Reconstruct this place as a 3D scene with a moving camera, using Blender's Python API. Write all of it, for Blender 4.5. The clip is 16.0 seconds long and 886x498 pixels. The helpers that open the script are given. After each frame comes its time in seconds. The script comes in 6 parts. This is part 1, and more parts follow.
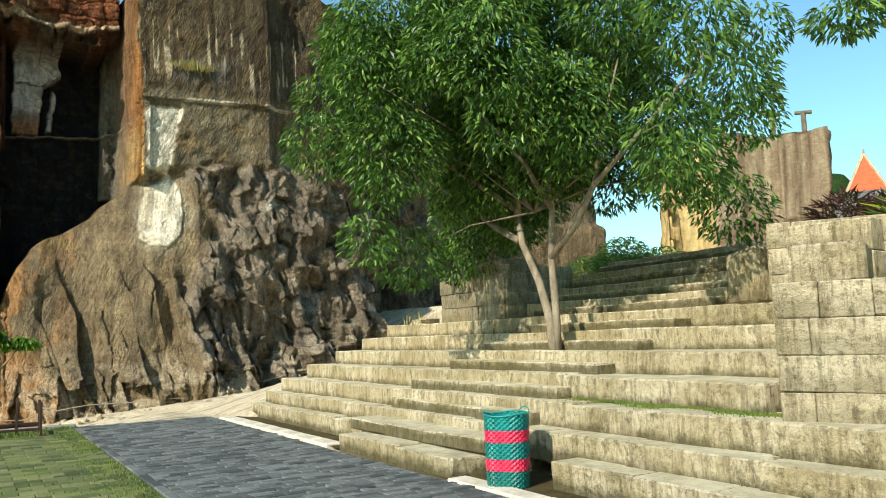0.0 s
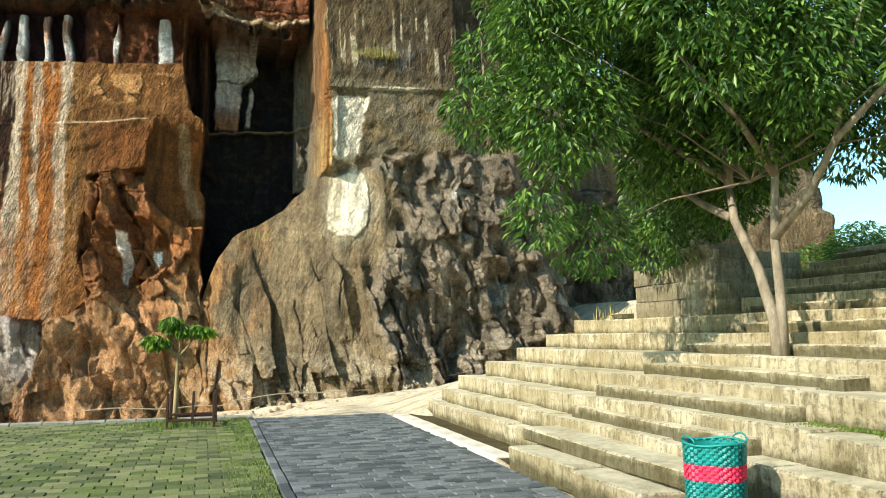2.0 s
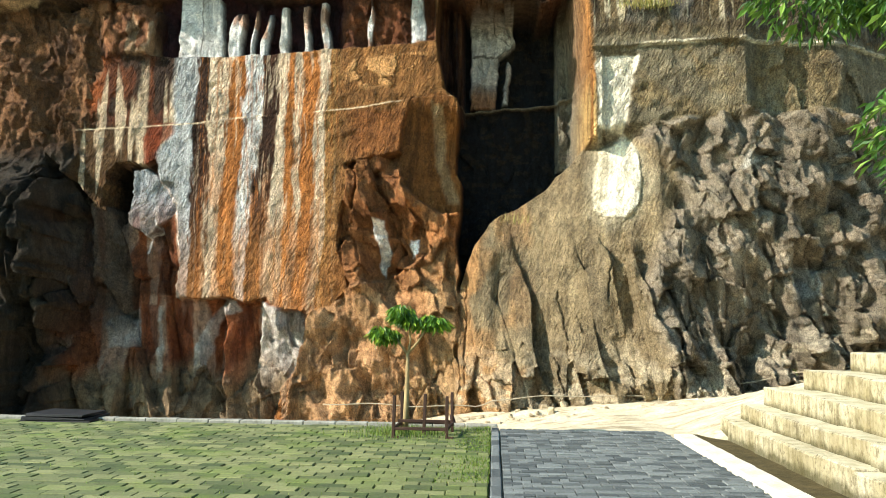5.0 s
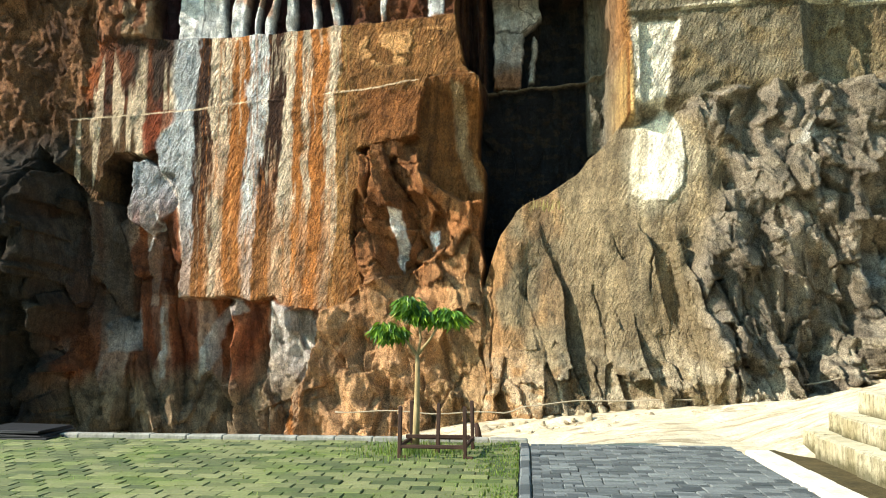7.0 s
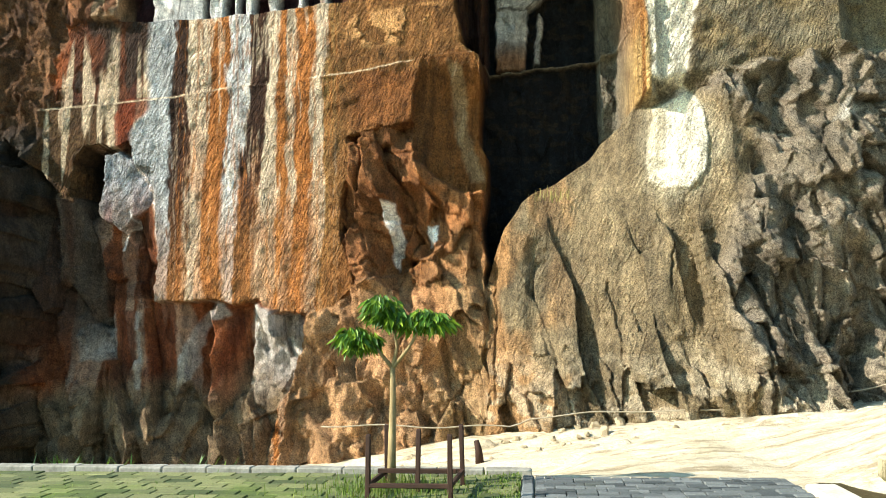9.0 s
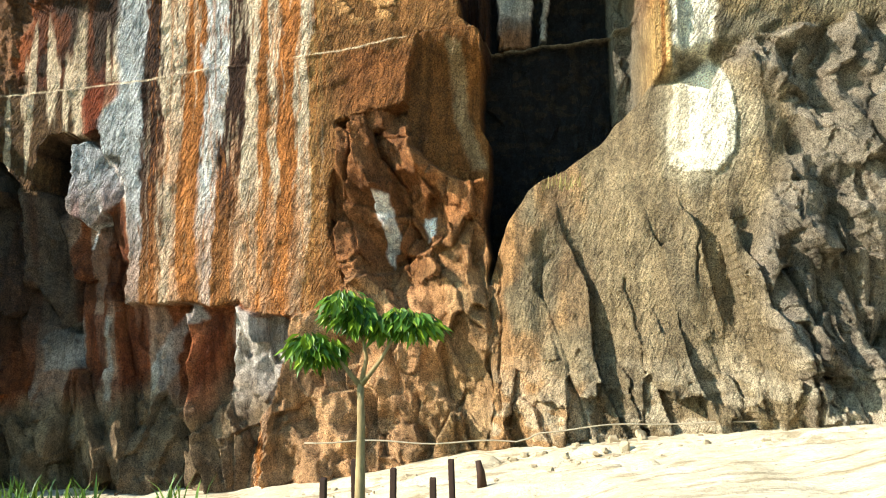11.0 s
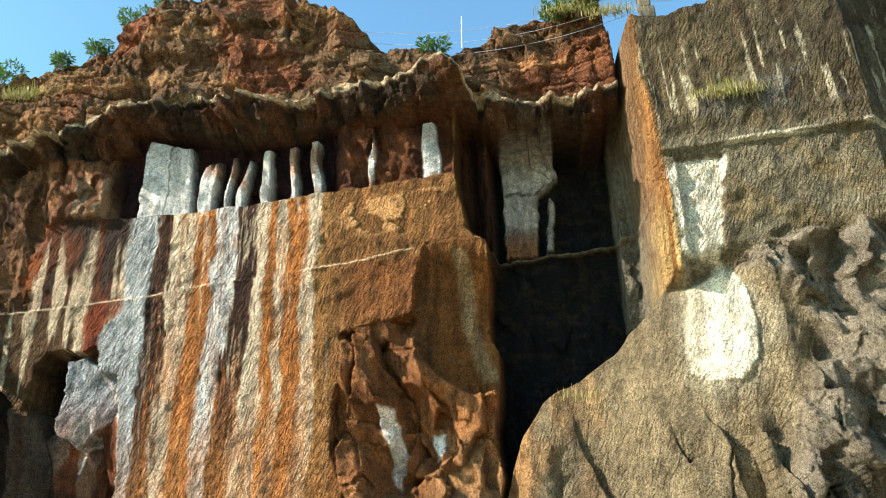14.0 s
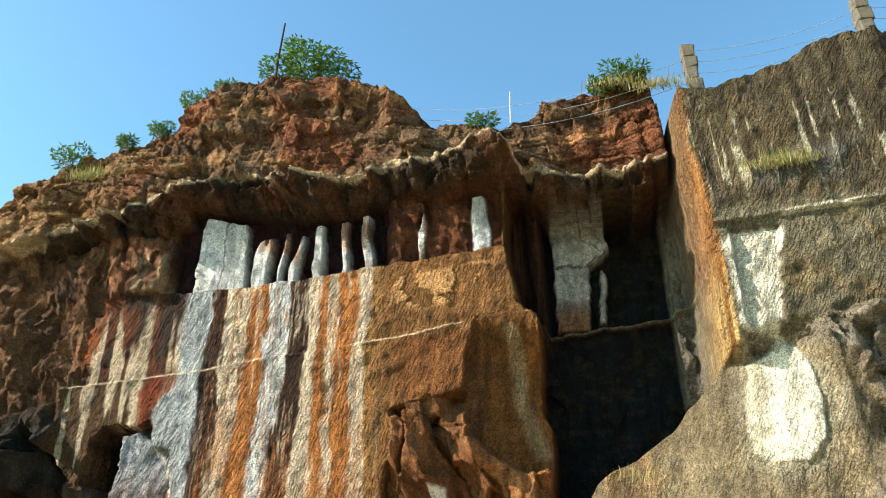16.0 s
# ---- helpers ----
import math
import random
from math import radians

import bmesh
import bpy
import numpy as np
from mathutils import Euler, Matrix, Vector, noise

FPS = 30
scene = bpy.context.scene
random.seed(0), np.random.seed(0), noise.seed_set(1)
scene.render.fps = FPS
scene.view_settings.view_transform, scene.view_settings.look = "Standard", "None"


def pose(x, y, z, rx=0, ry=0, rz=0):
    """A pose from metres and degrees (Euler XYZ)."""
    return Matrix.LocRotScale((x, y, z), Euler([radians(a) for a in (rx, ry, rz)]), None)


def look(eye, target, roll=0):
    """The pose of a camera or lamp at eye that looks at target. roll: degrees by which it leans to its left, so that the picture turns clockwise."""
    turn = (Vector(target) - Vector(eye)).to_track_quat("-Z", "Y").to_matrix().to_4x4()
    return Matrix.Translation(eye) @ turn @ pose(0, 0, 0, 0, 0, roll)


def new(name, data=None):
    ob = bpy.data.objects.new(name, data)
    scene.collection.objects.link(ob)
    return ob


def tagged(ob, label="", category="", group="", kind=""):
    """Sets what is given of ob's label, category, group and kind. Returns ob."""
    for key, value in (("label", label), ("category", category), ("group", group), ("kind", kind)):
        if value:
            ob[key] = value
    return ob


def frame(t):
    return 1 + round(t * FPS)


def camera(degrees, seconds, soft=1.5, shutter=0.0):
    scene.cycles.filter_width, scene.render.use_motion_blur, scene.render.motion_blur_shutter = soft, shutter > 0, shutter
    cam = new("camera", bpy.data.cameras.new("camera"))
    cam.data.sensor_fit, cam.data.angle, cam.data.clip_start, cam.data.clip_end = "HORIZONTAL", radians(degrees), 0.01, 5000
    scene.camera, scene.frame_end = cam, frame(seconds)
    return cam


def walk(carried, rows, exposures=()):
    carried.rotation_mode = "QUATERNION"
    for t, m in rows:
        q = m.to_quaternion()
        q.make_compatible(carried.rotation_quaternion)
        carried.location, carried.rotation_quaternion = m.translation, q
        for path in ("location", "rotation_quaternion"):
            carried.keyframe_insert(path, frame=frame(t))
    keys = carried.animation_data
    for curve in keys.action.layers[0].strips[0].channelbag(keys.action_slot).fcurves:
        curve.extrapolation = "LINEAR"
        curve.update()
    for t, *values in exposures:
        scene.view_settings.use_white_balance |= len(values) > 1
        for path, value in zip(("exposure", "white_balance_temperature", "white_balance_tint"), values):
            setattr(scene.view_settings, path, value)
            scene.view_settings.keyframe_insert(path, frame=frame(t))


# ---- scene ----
cam = camera(59.2, 16.0, 1.0)
PATH = [
    (0, (-0.523, -4.611, 1.598), (0.523, -2.922, 1.825), -1.7),
    (0.5, (-0.221, -4.339, 1.598), (0.719, -2.588, 1.824), -1.4),
    (1, (0.088, -3.996, 1.6), (0.927, -2.194, 1.824), -1.2),
    (1.5, (0.3, -3.593, 1.611), (1.058, -1.756, 1.832), -0.9),
    (2, (0.584, -3.129, 1.632), (1.167, -1.228, 1.853), -0.4),
    (2.5, (0.876, -2.608, 1.612), (1.23, -0.652, 1.832), 0.1),
    (3, (1.063, -2.147, 1.63), (1.26, -0.169, 1.845), 0.6),
    (3.5, (1.192, -1.62, 1.654), (1.268, 0.368, 1.864), 0.7),
    (4, (1.287, -1.094, 1.604), (1.292, 0.894, 1.817), 0.8),
    (4.5, (1.35, -0.545, 1.623), (1.289, 1.443, 1.833), 0.8),
    (7, (1.458, 2.231, 1.542), (1.272, 4.211, 1.755), 0.0),
    (7.5, (1.48, 2.757, 1.54), (1.283, 4.736, 1.756), -0.1),
    (8, (1.515, 3.294, 1.546), (1.311, 5.272, 1.764), -0.2),
    (8.5, (1.535, 3.829, 1.566), (1.325, 5.806, 1.785), -0.4),
    (9, (1.594, 4.305, 1.598), (1.381, 6.282, 1.816), -0.6),
    (11.5, (1.573, 6.722, 1.637), (1.339, 8.695, 1.863), -1.2),
    (12, (1.583, 7.019, 1.619), (1.343, 8.988, 1.876), -1.3),
    (12.5, (1.6, 7.174, 1.631), (1.354, 9.127, 1.983), -1.4),
    (13, (1.58, 7.158, 1.673), (1.335, 9.098, 2.095), -1.5),
    (13.5, (1.592, 7.1, 1.764), (1.357, 8.991, 2.369), -1.8),
    (14, (1.626, 7.097, 1.796), (1.39, 8.938, 2.543), -1.8),
    (14.5, (1.652, 7.105, 1.803), (1.414, 8.884, 2.686), -1.9),
    (15, (1.661, 7.12, 1.853), (1.418, 8.889, 2.755), -1.9),
    (15.5, (1.662, 7.111, 1.885), (1.384, 8.871, 2.793), -1.5),
    (16, (1.674, 7.103, 1.92), (1.323, 8.849, 2.83), -0.5),
]
walk(cam, [(t, look(eye, target, roll)) for t, eye, target, roll in PATH],
     exposures=[(0, 0.3), (2, 0.6), (4, 0.88), (8, 1.0), (12.5, 1.08), (13.5, 1.04), (14.5, 0.88), (16, 0.86)])

# ---- world, sun ----
SUN = Vector((0.79, 0.32, -0.53)).normalized()      # the way the light travels
world = bpy.data.worlds.new("sky_world")
scene.world = world
world.use_nodes = True
wn = world.node_tree
sky = wn.nodes.new("ShaderNodeTexSky")
sky.sky_type, sky.sun_disc = "NISHITA", False
sky.sun_elevation = math.asin(-SUN.z)
sky.sun_rotation = math.atan2(-SUN.x, -SUN.y)
sky.air_density, sky.dust_density, sky.ozone_density = 1.1, 0.7, 0.35
tint = wn.nodes.new("ShaderNodeMix")
tint.data_type, tint.blend_type = "RGBA", "MULTIPLY"
tint.inputs[0].default_value = 1.0
wn.links.new(sky.outputs["Color"], tint.inputs[6])
tint.inputs[7].default_value = (0.76, 1.15, 1.22, 1)
wn.links.new(tint.outputs[2], wn.nodes["Background"].inputs["Color"])
wn.nodes["Background"].inputs["Strength"].default_value = 0.14
sun = new("sun", bpy.data.lights.new("sun", "SUN"))
sun.data.energy, sun.data.angle, sun.data.color = 5.2, radians(0.6), (1.0, 0.94, 0.87)
sun.matrix_world = look((0, 0, 40), Vector((0, 0, 40)) + SUN)

# ---- materials ----


def lin(r, g, b):
    """Linear colour from 0-255 sRGB."""
    return tuple(((c / 255 + 0.055) / 1.055) ** 2.4 if c > 10 else c / 3295 for c in (r, g, b)) + (1.0,)


class Mat:
    """A small node-graph writer."""

    def __init__(self, name, rough=0.9, spec=0.2):
        self.m = bpy.data.materials.new(name)
        self.m.use_nodes = True
        self.t = self.m.node_tree
        self.b = self.t.nodes["Principled BSDF"]
        self.b.inputs["Roughness"].default_value = rough
        self.b.inputs["Specular IOR Level"].default_value = spec
        self.co = self.t.nodes.new("ShaderNodeTexCoord").outputs["Object"]

    def node(self, kind, **sockets):
        n = self.t.nodes.new(kind)
        for k, v in sockets.items():
            self.put(n.inputs[k], v)
        return n

    def put(self, socket, v):
        if isinstance(v, bpy.types.NodeSocket):
            self.t.links.new(v, socket)
        else:
            socket.default_value = v

    def noise(self, scale, detail=6, rough=0.6, co=None, stretch=None):
        co = co or self.co
        if stretch:
            mp = self.node("ShaderNodeMapping", Vector=co)
            mp.inputs["Scale"].default_value = stretch
            co = mp.outputs[0]
        return self.node("ShaderNodeTexNoise", Vector=co, Scale=scale, Detail=detail, Roughness=rough).outputs["Fac"]

    def voronoi(self, scale, feature="F1", co=None):
        n = self.node("ShaderNodeTexVoronoi", Vector=co or self.co, Scale=scale)
        n.feature = feature
        return n.outputs["Distance"]

    def ramp(self, fac, *stops):
        n = self.node("ShaderNodeValToRGB", Fac=fac)
        e = n.color_ramp.elements
        while len(e) < len(stops):
            e.new(0.5)
        for el, (p, c) in zip(e, stops):
            el.position, el.color = p, c if len(c) == 4 else (*c, 1)
        return n.outputs["Color"]

    def mix(self, fac, a, b, blend="MIX"):
        n = self.t.nodes.new("ShaderNodeMix")
        n.data_type, n.blend_type = "RGBA", blend
        self.put(n.inputs[0], fac)
        self.put(n.inputs[6], a)
        self.put(n.inputs[7], b)
        return n.outputs[2]

    def math(self, op, a, b=0.0):
        n = self.t.nodes.new("ShaderNodeMath")
        n.operation = op
        self.put(n.inputs[0], a)
        self.put(n.inputs[1], b)
        return n.outputs[0]

    def rnd(self):
        return self.t.nodes.new("ShaderNodeObjectInfo").outputs["Random"]

    def island(self):
        return self.t.nodes.new("ShaderNodeNewGeometry").outputs["Random Per Island"]

    def attr(self, name):
        n = self.t.nodes.new("ShaderNodeAttribute")
        n.attribute_name = name
        return n.outputs["Color"]

    def world(self):
        return self.t.nodes.new("ShaderNodeNewGeometry").outputs["Position"]

    def done(self, colour, height=None, strength=0.5, dist=0.02):
        self.put(self.b.inputs["Base Color"], colour)
        if height is not None:
            n = self.node("ShaderNodeBump", Height=height, Strength=strength, Distance=dist)
            self.put(self.b.inputs["Normal"], n.outputs[0])
        return self.m


def grey(v):
    return (v, v, v, 1)


def rock_mat():
    m = Mat("cliff_rock", 0.92, 0.15)
    at = m.t.nodes.new("ShaderNodeAttribute")
    at.attribute_name = "rock"
    base, sawn = at.outputs["Color"], at.outputs["Alpha"]
    w = m.world()
    fine = m.noise(8, 8, 0.75, co=w)
    speck = m.noise(30, 5, 0.7, co=w)
    grit = m.noise(75, 4, 0.7, co=w)
    strata = m.noise(1.0, 2, 0.5, co=w, stretch=(0.5, 0.5, 2.2))
    c = m.mix(1.0, base, m.ramp(fine, (0.32, grey(0.62)), (0.5, grey(1.05)), (0.7, grey(1.45))), "MULTIPLY")
    c = m.mix(1.0, c, m.ramp(strata, (0.3, grey(0.84)), (0.7, grey(1.14))), "MULTIPLY")
    drip = m.noise(4.5, 3, 0.6, co=w, stretch=(1.0, 1.0, 0.12))
    c = m.mix(1.0, c, m.ramp(drip, (0.35, grey(0.68)), (0.5, grey(1.0)), (0.68, grey(1.22))), "MULTIPLY")
    c = m.mix(1.0, c, m.ramp(speck, (0.36, grey(0.28)), (0.5, grey(1.0)), (0.66, grey(1.55))), "MULTIPLY")
    c = m.mix(1.0, c, m.ramp(grit, (0.34, grey(0.45)), (0.5, grey(1.0)), (0.66, grey(1.45))), "MULTIPLY")
    tool = m.noise(6.5, 5, 0.65, co=w)
    grain = m.noise(26, 6, 0.75, co=w)
    mp = m.node("ShaderNodeMapping", Vector=w)
    mp.inputs["Rotation"].default_value = (0, radians(66), 0)
    mp = m.node("ShaderNodeMapping", Vector=mp.outputs[0])
    mp.inputs["Scale"].default_value = (0.8, 1.0, 2.5)
    chisel = m.node("ShaderNodeTexNoise", Vector=mp.outputs[0], Scale=5.0, Detail=2.5, Roughness=0.55, Distortion=0.9).outputs["Fac"]
    patchy = m.ramp(m.noise(0.7, 3, 0.6, co=w), (0.35, grey(0.35)), (0.62, grey(0.95)))

    def shard(scale, turn):
        """Flat facets, each tilted its own way, with sharp breaks between them."""
        warp = m.node("ShaderNodeMapping", Vector=w)
        warp.inputs["Scale"].default_value = (1.3 * scale, scale, 0.7 * scale)
        warp.inputs["Rotation"].default_value = (0, radians(turn), 0)
        v = m.node("ShaderNodeTexVoronoi", Vector=warp.outputs[0], Scale=1.0)
        away = m.node("ShaderNodeVectorMath")
        away.operation = "SUBTRACT"
        m.put(away.inputs[0], warp.outputs[0])
        m.put(away.inputs[1], v.outputs["Position"])
        lean = m.node("ShaderNodeVectorMath")
        lean.operation = "SUBTRACT"
        m.put(lean.inputs[0], v.outputs["Color"])
        lean.inputs[1].default_value = (0.5, 0.5, 0.5)
        dot = m.node("ShaderNodeVectorMath")
        dot.operation = "DOT_PRODUCT"
        m.put(dot.inputs[0], away.outputs[0])
        m.put(dot.inputs[1], lean.outputs[0])
        return m.math("DIVIDE", dot.outputs["Value"], scale)

    rough = m.math("SUBTRACT", 1.0, sawn)
    h = m.math("ADD", m.math("MULTIPLY", tool, 0.12), m.math("ADD", m.math("MULTIPLY", grain, 0.34), m.math("MULTIPLY", grit, 0.1)))
    h = m.math("ADD", h, m.math("MULTIPLY", m.math("MULTIPLY", chisel, patchy), m.math("MULTIPLY", sawn, 3.0)))
    flakes = m.math("ADD", m.math("MULTIPLY", shard(1.9, 22), 5.0), m.math("MULTIPLY", shard(4.6, -18), 5.0))
    h = m.math("ADD", h, m.math("MULTIPLY", flakes, rough))
    return m.done(c, h, 1.0, 0.2)


def stone_mat(name, light, dark, moss=0.35):
    """Pale cut stone with a pitted face, dark weathering that runs down the risers, and paler treads."""
    m = Mat(name, 0.93, 0.12)
    w = m.world()
    big = m.noise(1.3, 5, 0.6, co=w)
    pit = m.noise(17, 6, 0.7, co=w)
    streak = m.noise(6.5, 5, 0.75, co=w, stretch=(1.6, 1.6, 0.2))
    c = m.mix(m.ramp(big, (0.38, grey(0)), (0.62, grey(1))), light, dark)
    c = m.mix(m.ramp(m.rnd(), (0, grey(0.0)), (1, grey(0.3))), c, tuple(x * 0.62 for x in light[:3]) + (1,))
    c = m.mix(m.ramp(streak, (0.49, grey(0)), (0.6, grey(0.55))), c, lin(88, 76, 48))
    c = m.mix(m.ramp(m.noise(2.0, 7, 0.75, co=w), (0.5, grey(0)), (0.66, grey(min(1, moss * 1.7)))), c, lin(112, 100, 62))
    c = m.mix(1.0, c, m.ramp(pit, (0.34, grey(0.42)), (0.47, grey(1.0)), (0.72, grey(1.2))), "MULTIPLY")
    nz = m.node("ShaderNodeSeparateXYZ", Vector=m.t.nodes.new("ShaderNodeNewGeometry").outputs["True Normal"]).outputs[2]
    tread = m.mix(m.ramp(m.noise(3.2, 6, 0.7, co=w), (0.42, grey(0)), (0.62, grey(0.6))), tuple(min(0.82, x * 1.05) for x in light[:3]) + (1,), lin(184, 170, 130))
    # Upward faces take a paler colour, more in some patches.
    tread_fac = m.math("MULTIPLY", m.math("GREATER_THAN", nz, 0.8), m.ramp(big, (0.35, grey(0.9)), (0.65, grey(0.5))))
    # Upright faces are toned down in patches.
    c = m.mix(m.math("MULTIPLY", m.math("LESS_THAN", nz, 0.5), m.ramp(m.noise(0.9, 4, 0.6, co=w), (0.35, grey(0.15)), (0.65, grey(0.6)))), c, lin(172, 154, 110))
    # Uneven dark olive band towards the bottom of each block's upright faces.
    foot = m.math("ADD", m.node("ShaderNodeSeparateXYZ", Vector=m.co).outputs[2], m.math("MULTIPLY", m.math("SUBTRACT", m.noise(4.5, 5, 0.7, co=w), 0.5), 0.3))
    foot_band = m.math("MULTIPLY", m.math("LESS_THAN", nz, 0.5), m.ramp(foot, (0.12, grey(0.75 * min(1, moss * 3))), (0.22, grey(0))))
    c = m.mix(foot_band, c, lin(70, 66, 36))
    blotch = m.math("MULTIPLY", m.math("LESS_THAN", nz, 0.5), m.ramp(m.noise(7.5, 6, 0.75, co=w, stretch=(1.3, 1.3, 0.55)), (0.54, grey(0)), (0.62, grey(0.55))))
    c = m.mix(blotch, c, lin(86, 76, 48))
    c = m.mix(tread_fac, c, tread)
    h = m.math("ADD", pit, m.math("MULTIPLY", m.noise(70, 3, 0.6, co=w), 0.3))
    return m.done(c, h, 1.0, 0.07)


def simple_mat(name, a, b, scale=8, rough=0.85, spec=0.2, bump=0.4, stretch=None, dist=0.01):
    m = Mat(name, rough, spec)
    n = m.noise(scale, 6, 0.65, stretch=stretch)
    f = m.noise(scale * 7, 4, 0.6, stretch=stretch)
    c = m.mix(m.ramp(n, (0.3, grey(0)), (0.7, grey(1))), a, b)
    c = m.mix(1.0, c, m.ramp(f, (0.25, grey(0.75)), (0.75, grey(1.2))), "MULTIPLY")
    return m.done(c, m.math("ADD", n, m.math("MULTIPLY", f, 0.5)), bump, dist)


def leaf_mat(name, a, b, c3, gloss=0.45):
    m = Mat(name, gloss, 0.4)
    r = m.island()
    c = m.ramp(r, (0.0, a), (0.55, b), (1.0, c3))
    m.b.inputs["Subsurface Weight"].default_value = 0.0
    m.put(m.b.inputs["Base Color"], c)
    tr = m.node("ShaderNodeBsdfTranslucent", Color=m.mix(0.5, c, lin(120, 150, 40)))
    mx = m.node("ShaderNodeMixShader", Fac=0.28)
    m.t.links.new(m.b.outputs[0], mx.inputs[1])
    m.t.links.new(tr.outputs[0], mx.inputs[2])
    m.t.links.new(mx.outputs[0], m.t.nodes["Material Output"].inputs["Surface"])
    return m.m


def paver_mat(name, a, b, moss, amount, island):
    m = Mat(name, 0.82, 0.3)
    w = m.world()
    r = m.island() if island else m.rnd()
    c = m.mix(r, a, b)
    n = m.noise(1.1, 6, 0.65, co=w)
    c = m.mix(m.ramp(n, (0.62 - amount * 0.5, grey(0)), (0.95 - amount * 0.5, grey(1))), c, moss)
    f = m.noise(40, 5, 0.7, co=w)
    c = m.mix(1.0, c, m.ramp(f, (0.25, grey(0.6)), (0.75, grey(1.3))), "MULTIPLY")
    return m.done(c, f, 0.5, 0.01)


ROCK = rock_mat()
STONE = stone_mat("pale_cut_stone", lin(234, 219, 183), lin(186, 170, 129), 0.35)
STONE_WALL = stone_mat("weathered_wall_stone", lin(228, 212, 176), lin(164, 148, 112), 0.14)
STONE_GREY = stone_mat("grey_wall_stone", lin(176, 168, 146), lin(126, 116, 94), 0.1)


def dust_mat():
    """Pale quarry dust with bare rock showing through in streaks and scattered chips."""
    m = Mat("pale_quarry_dust", 0.95, 0.1)
    w = m.world()
    n, f = m.noise(1.6, 6, 0.65, co=w), m.noise(11, 5, 0.65, co=w)
    c = m.mix(m.ramp(n, (0.3, grey(0)), (0.7, grey(1))), lin(214, 200, 168), lin(180, 163, 130))
    c = m.mix(1.0, c, m.ramp(f, (0.25, grey(0.75)), (0.75, grey(1.2))), "MULTIPLY")
    bare = m.noise(1.1, 7, 0.72, co=w, stretch=(0.55, 1.7, 1.0))
    c = m.mix(m.ramp(bare, (0.53, grey(0)), (0.6, grey(0.75))), c, lin(136, 118, 88))
    chip = m.noise(16, 3, 0.6, co=w)
    c = m.mix(m.ramp(chip, (0.64, grey(0)), (0.68, grey(0.7))), c, lin(110, 98, 76))
    h = m.math("ADD", n, m.math("ADD", m.math("MULTIPLY", f, 0.5), m.math("MULTIPLY", bare, 1.2)))
    return m.done(c, h, 0.8, 0.06)


DIRT = dust_mat()
SOIL = simple_mat("brown_soil", lin(92, 80, 52), lin(60, 54, 34), 3.0, 0.95, 0.1, 0.6, dist=0.03)
JOINT = simple_mat("dark_sand_bed", lin(70, 68, 60), lin(46, 48, 40), 6.0, 0.95, 0.1)
MOSSBED = simple_mat("mossy_bed", lin(94, 108, 44), lin(62, 74, 34), 5.0, 0.95, 0.1, 0.8)
KERB = simple_mat("white_kerb_concrete", lin(226, 216, 192), lin(190, 180, 156), 3.0, 0.9, 0.15)
BARK = simple_mat("grey_bark", lin(154, 140, 116), lin(100, 88, 70), 7.0, 0.9, 0.15, 0.8, stretch=(1, 1, 0.3))
STAKE = simple_mat("dark_stake_wood", lin(72, 50, 36), lin(44, 32, 26), 9.0, 0.8, 0.2, 0.5, stretch=(1, 1, 0.2))
CABLE = simple_mat("pale_hose", lin(176, 162, 134), lin(140, 128, 104), 8.0, 0.7)
CONCRETE = simple_mat("weathered_concrete", lin(128, 116, 96), lin(84, 76, 62), 4.0)
WIRE = simple_mat("grey_wire", lin(190, 198, 206), lin(160, 170, 180), 4.0, 0.5)
WHITE = simple_mat("white_paint", lin(228, 228, 222), lin(205, 205, 198), 4.0, 0.6)
TILE_RED = simple_mat("orange_roof_tile", lin(214, 112, 70), lin(170, 78, 48), 3.0, 0.8, 0.2, 0.8, stretch=(4, 0.6, 4))
TILE_GREY = simple_mat("grey_roof_tile", lin(120, 116, 108), lin(86, 84, 78), 3.0, 0.85, 0.2, 0.8, stretch=(4, 0.6, 4))
PLASTER = simple_mat("cream_plaster", lin(196, 178, 146), lin(160, 142, 112), 2.0)
HILL = simple_mat("wooded_hill", lin(52, 78, 34), lin(26, 46, 22), 0.25, 0.95, 0.05, 1.0, dist=1.5)
BLACK = simple_mat("black_rubber", lin(44, 42, 40), lin(26, 26, 26), 5.0, 0.6)
LEAF = leaf_mat("tree_leaf", lin(32, 58, 22), lin(65, 103, 36), lin(128, 158, 66))
LEAF_SAP = leaf_mat("sapling_leaf", lin(38, 64, 14), lin(78, 118, 22), lin(148, 170, 44))
LEAF_BUSH = leaf_mat("bush_leaf", lin(36, 64, 22), lin(60, 96, 34), lin(104, 134, 54))
LEAF_RED = leaf_mat("red_shrub_leaf", lin(66, 30, 36), lin(92, 44, 46), lin(70, 66, 42))
LEAF_DRY = leaf_mat("dry_grass", lin(150, 132, 74), lin(176, 156, 92), lin(120, 124, 62))
GRASS = leaf_mat("grass_blade", lin(76, 100, 34), lin(102, 122, 46), lin(128, 134, 62), 0.7)
PAVE_P = paver_mat("grey_paver", lin(118, 121, 115), lin(66, 70, 68), lin(92, 94, 76), 0.05, False)
PAVE_S = paver_mat("grey_paver_field", lin(118, 121, 115), lin(66, 70, 68), lin(92, 94, 76), 0.05, True)
MOSS_P = paver_mat("mossy_paver", lin(128, 128, 82), lin(66, 76, 42), lin(100, 116, 44), 0.30, False)
MOSS_S = paver_mat("mossy_paver_field", lin(128, 128, 82), lin(66, 76, 42), lin(100, 116, 44), 0.30, True)

# ---- mesh helpers ----


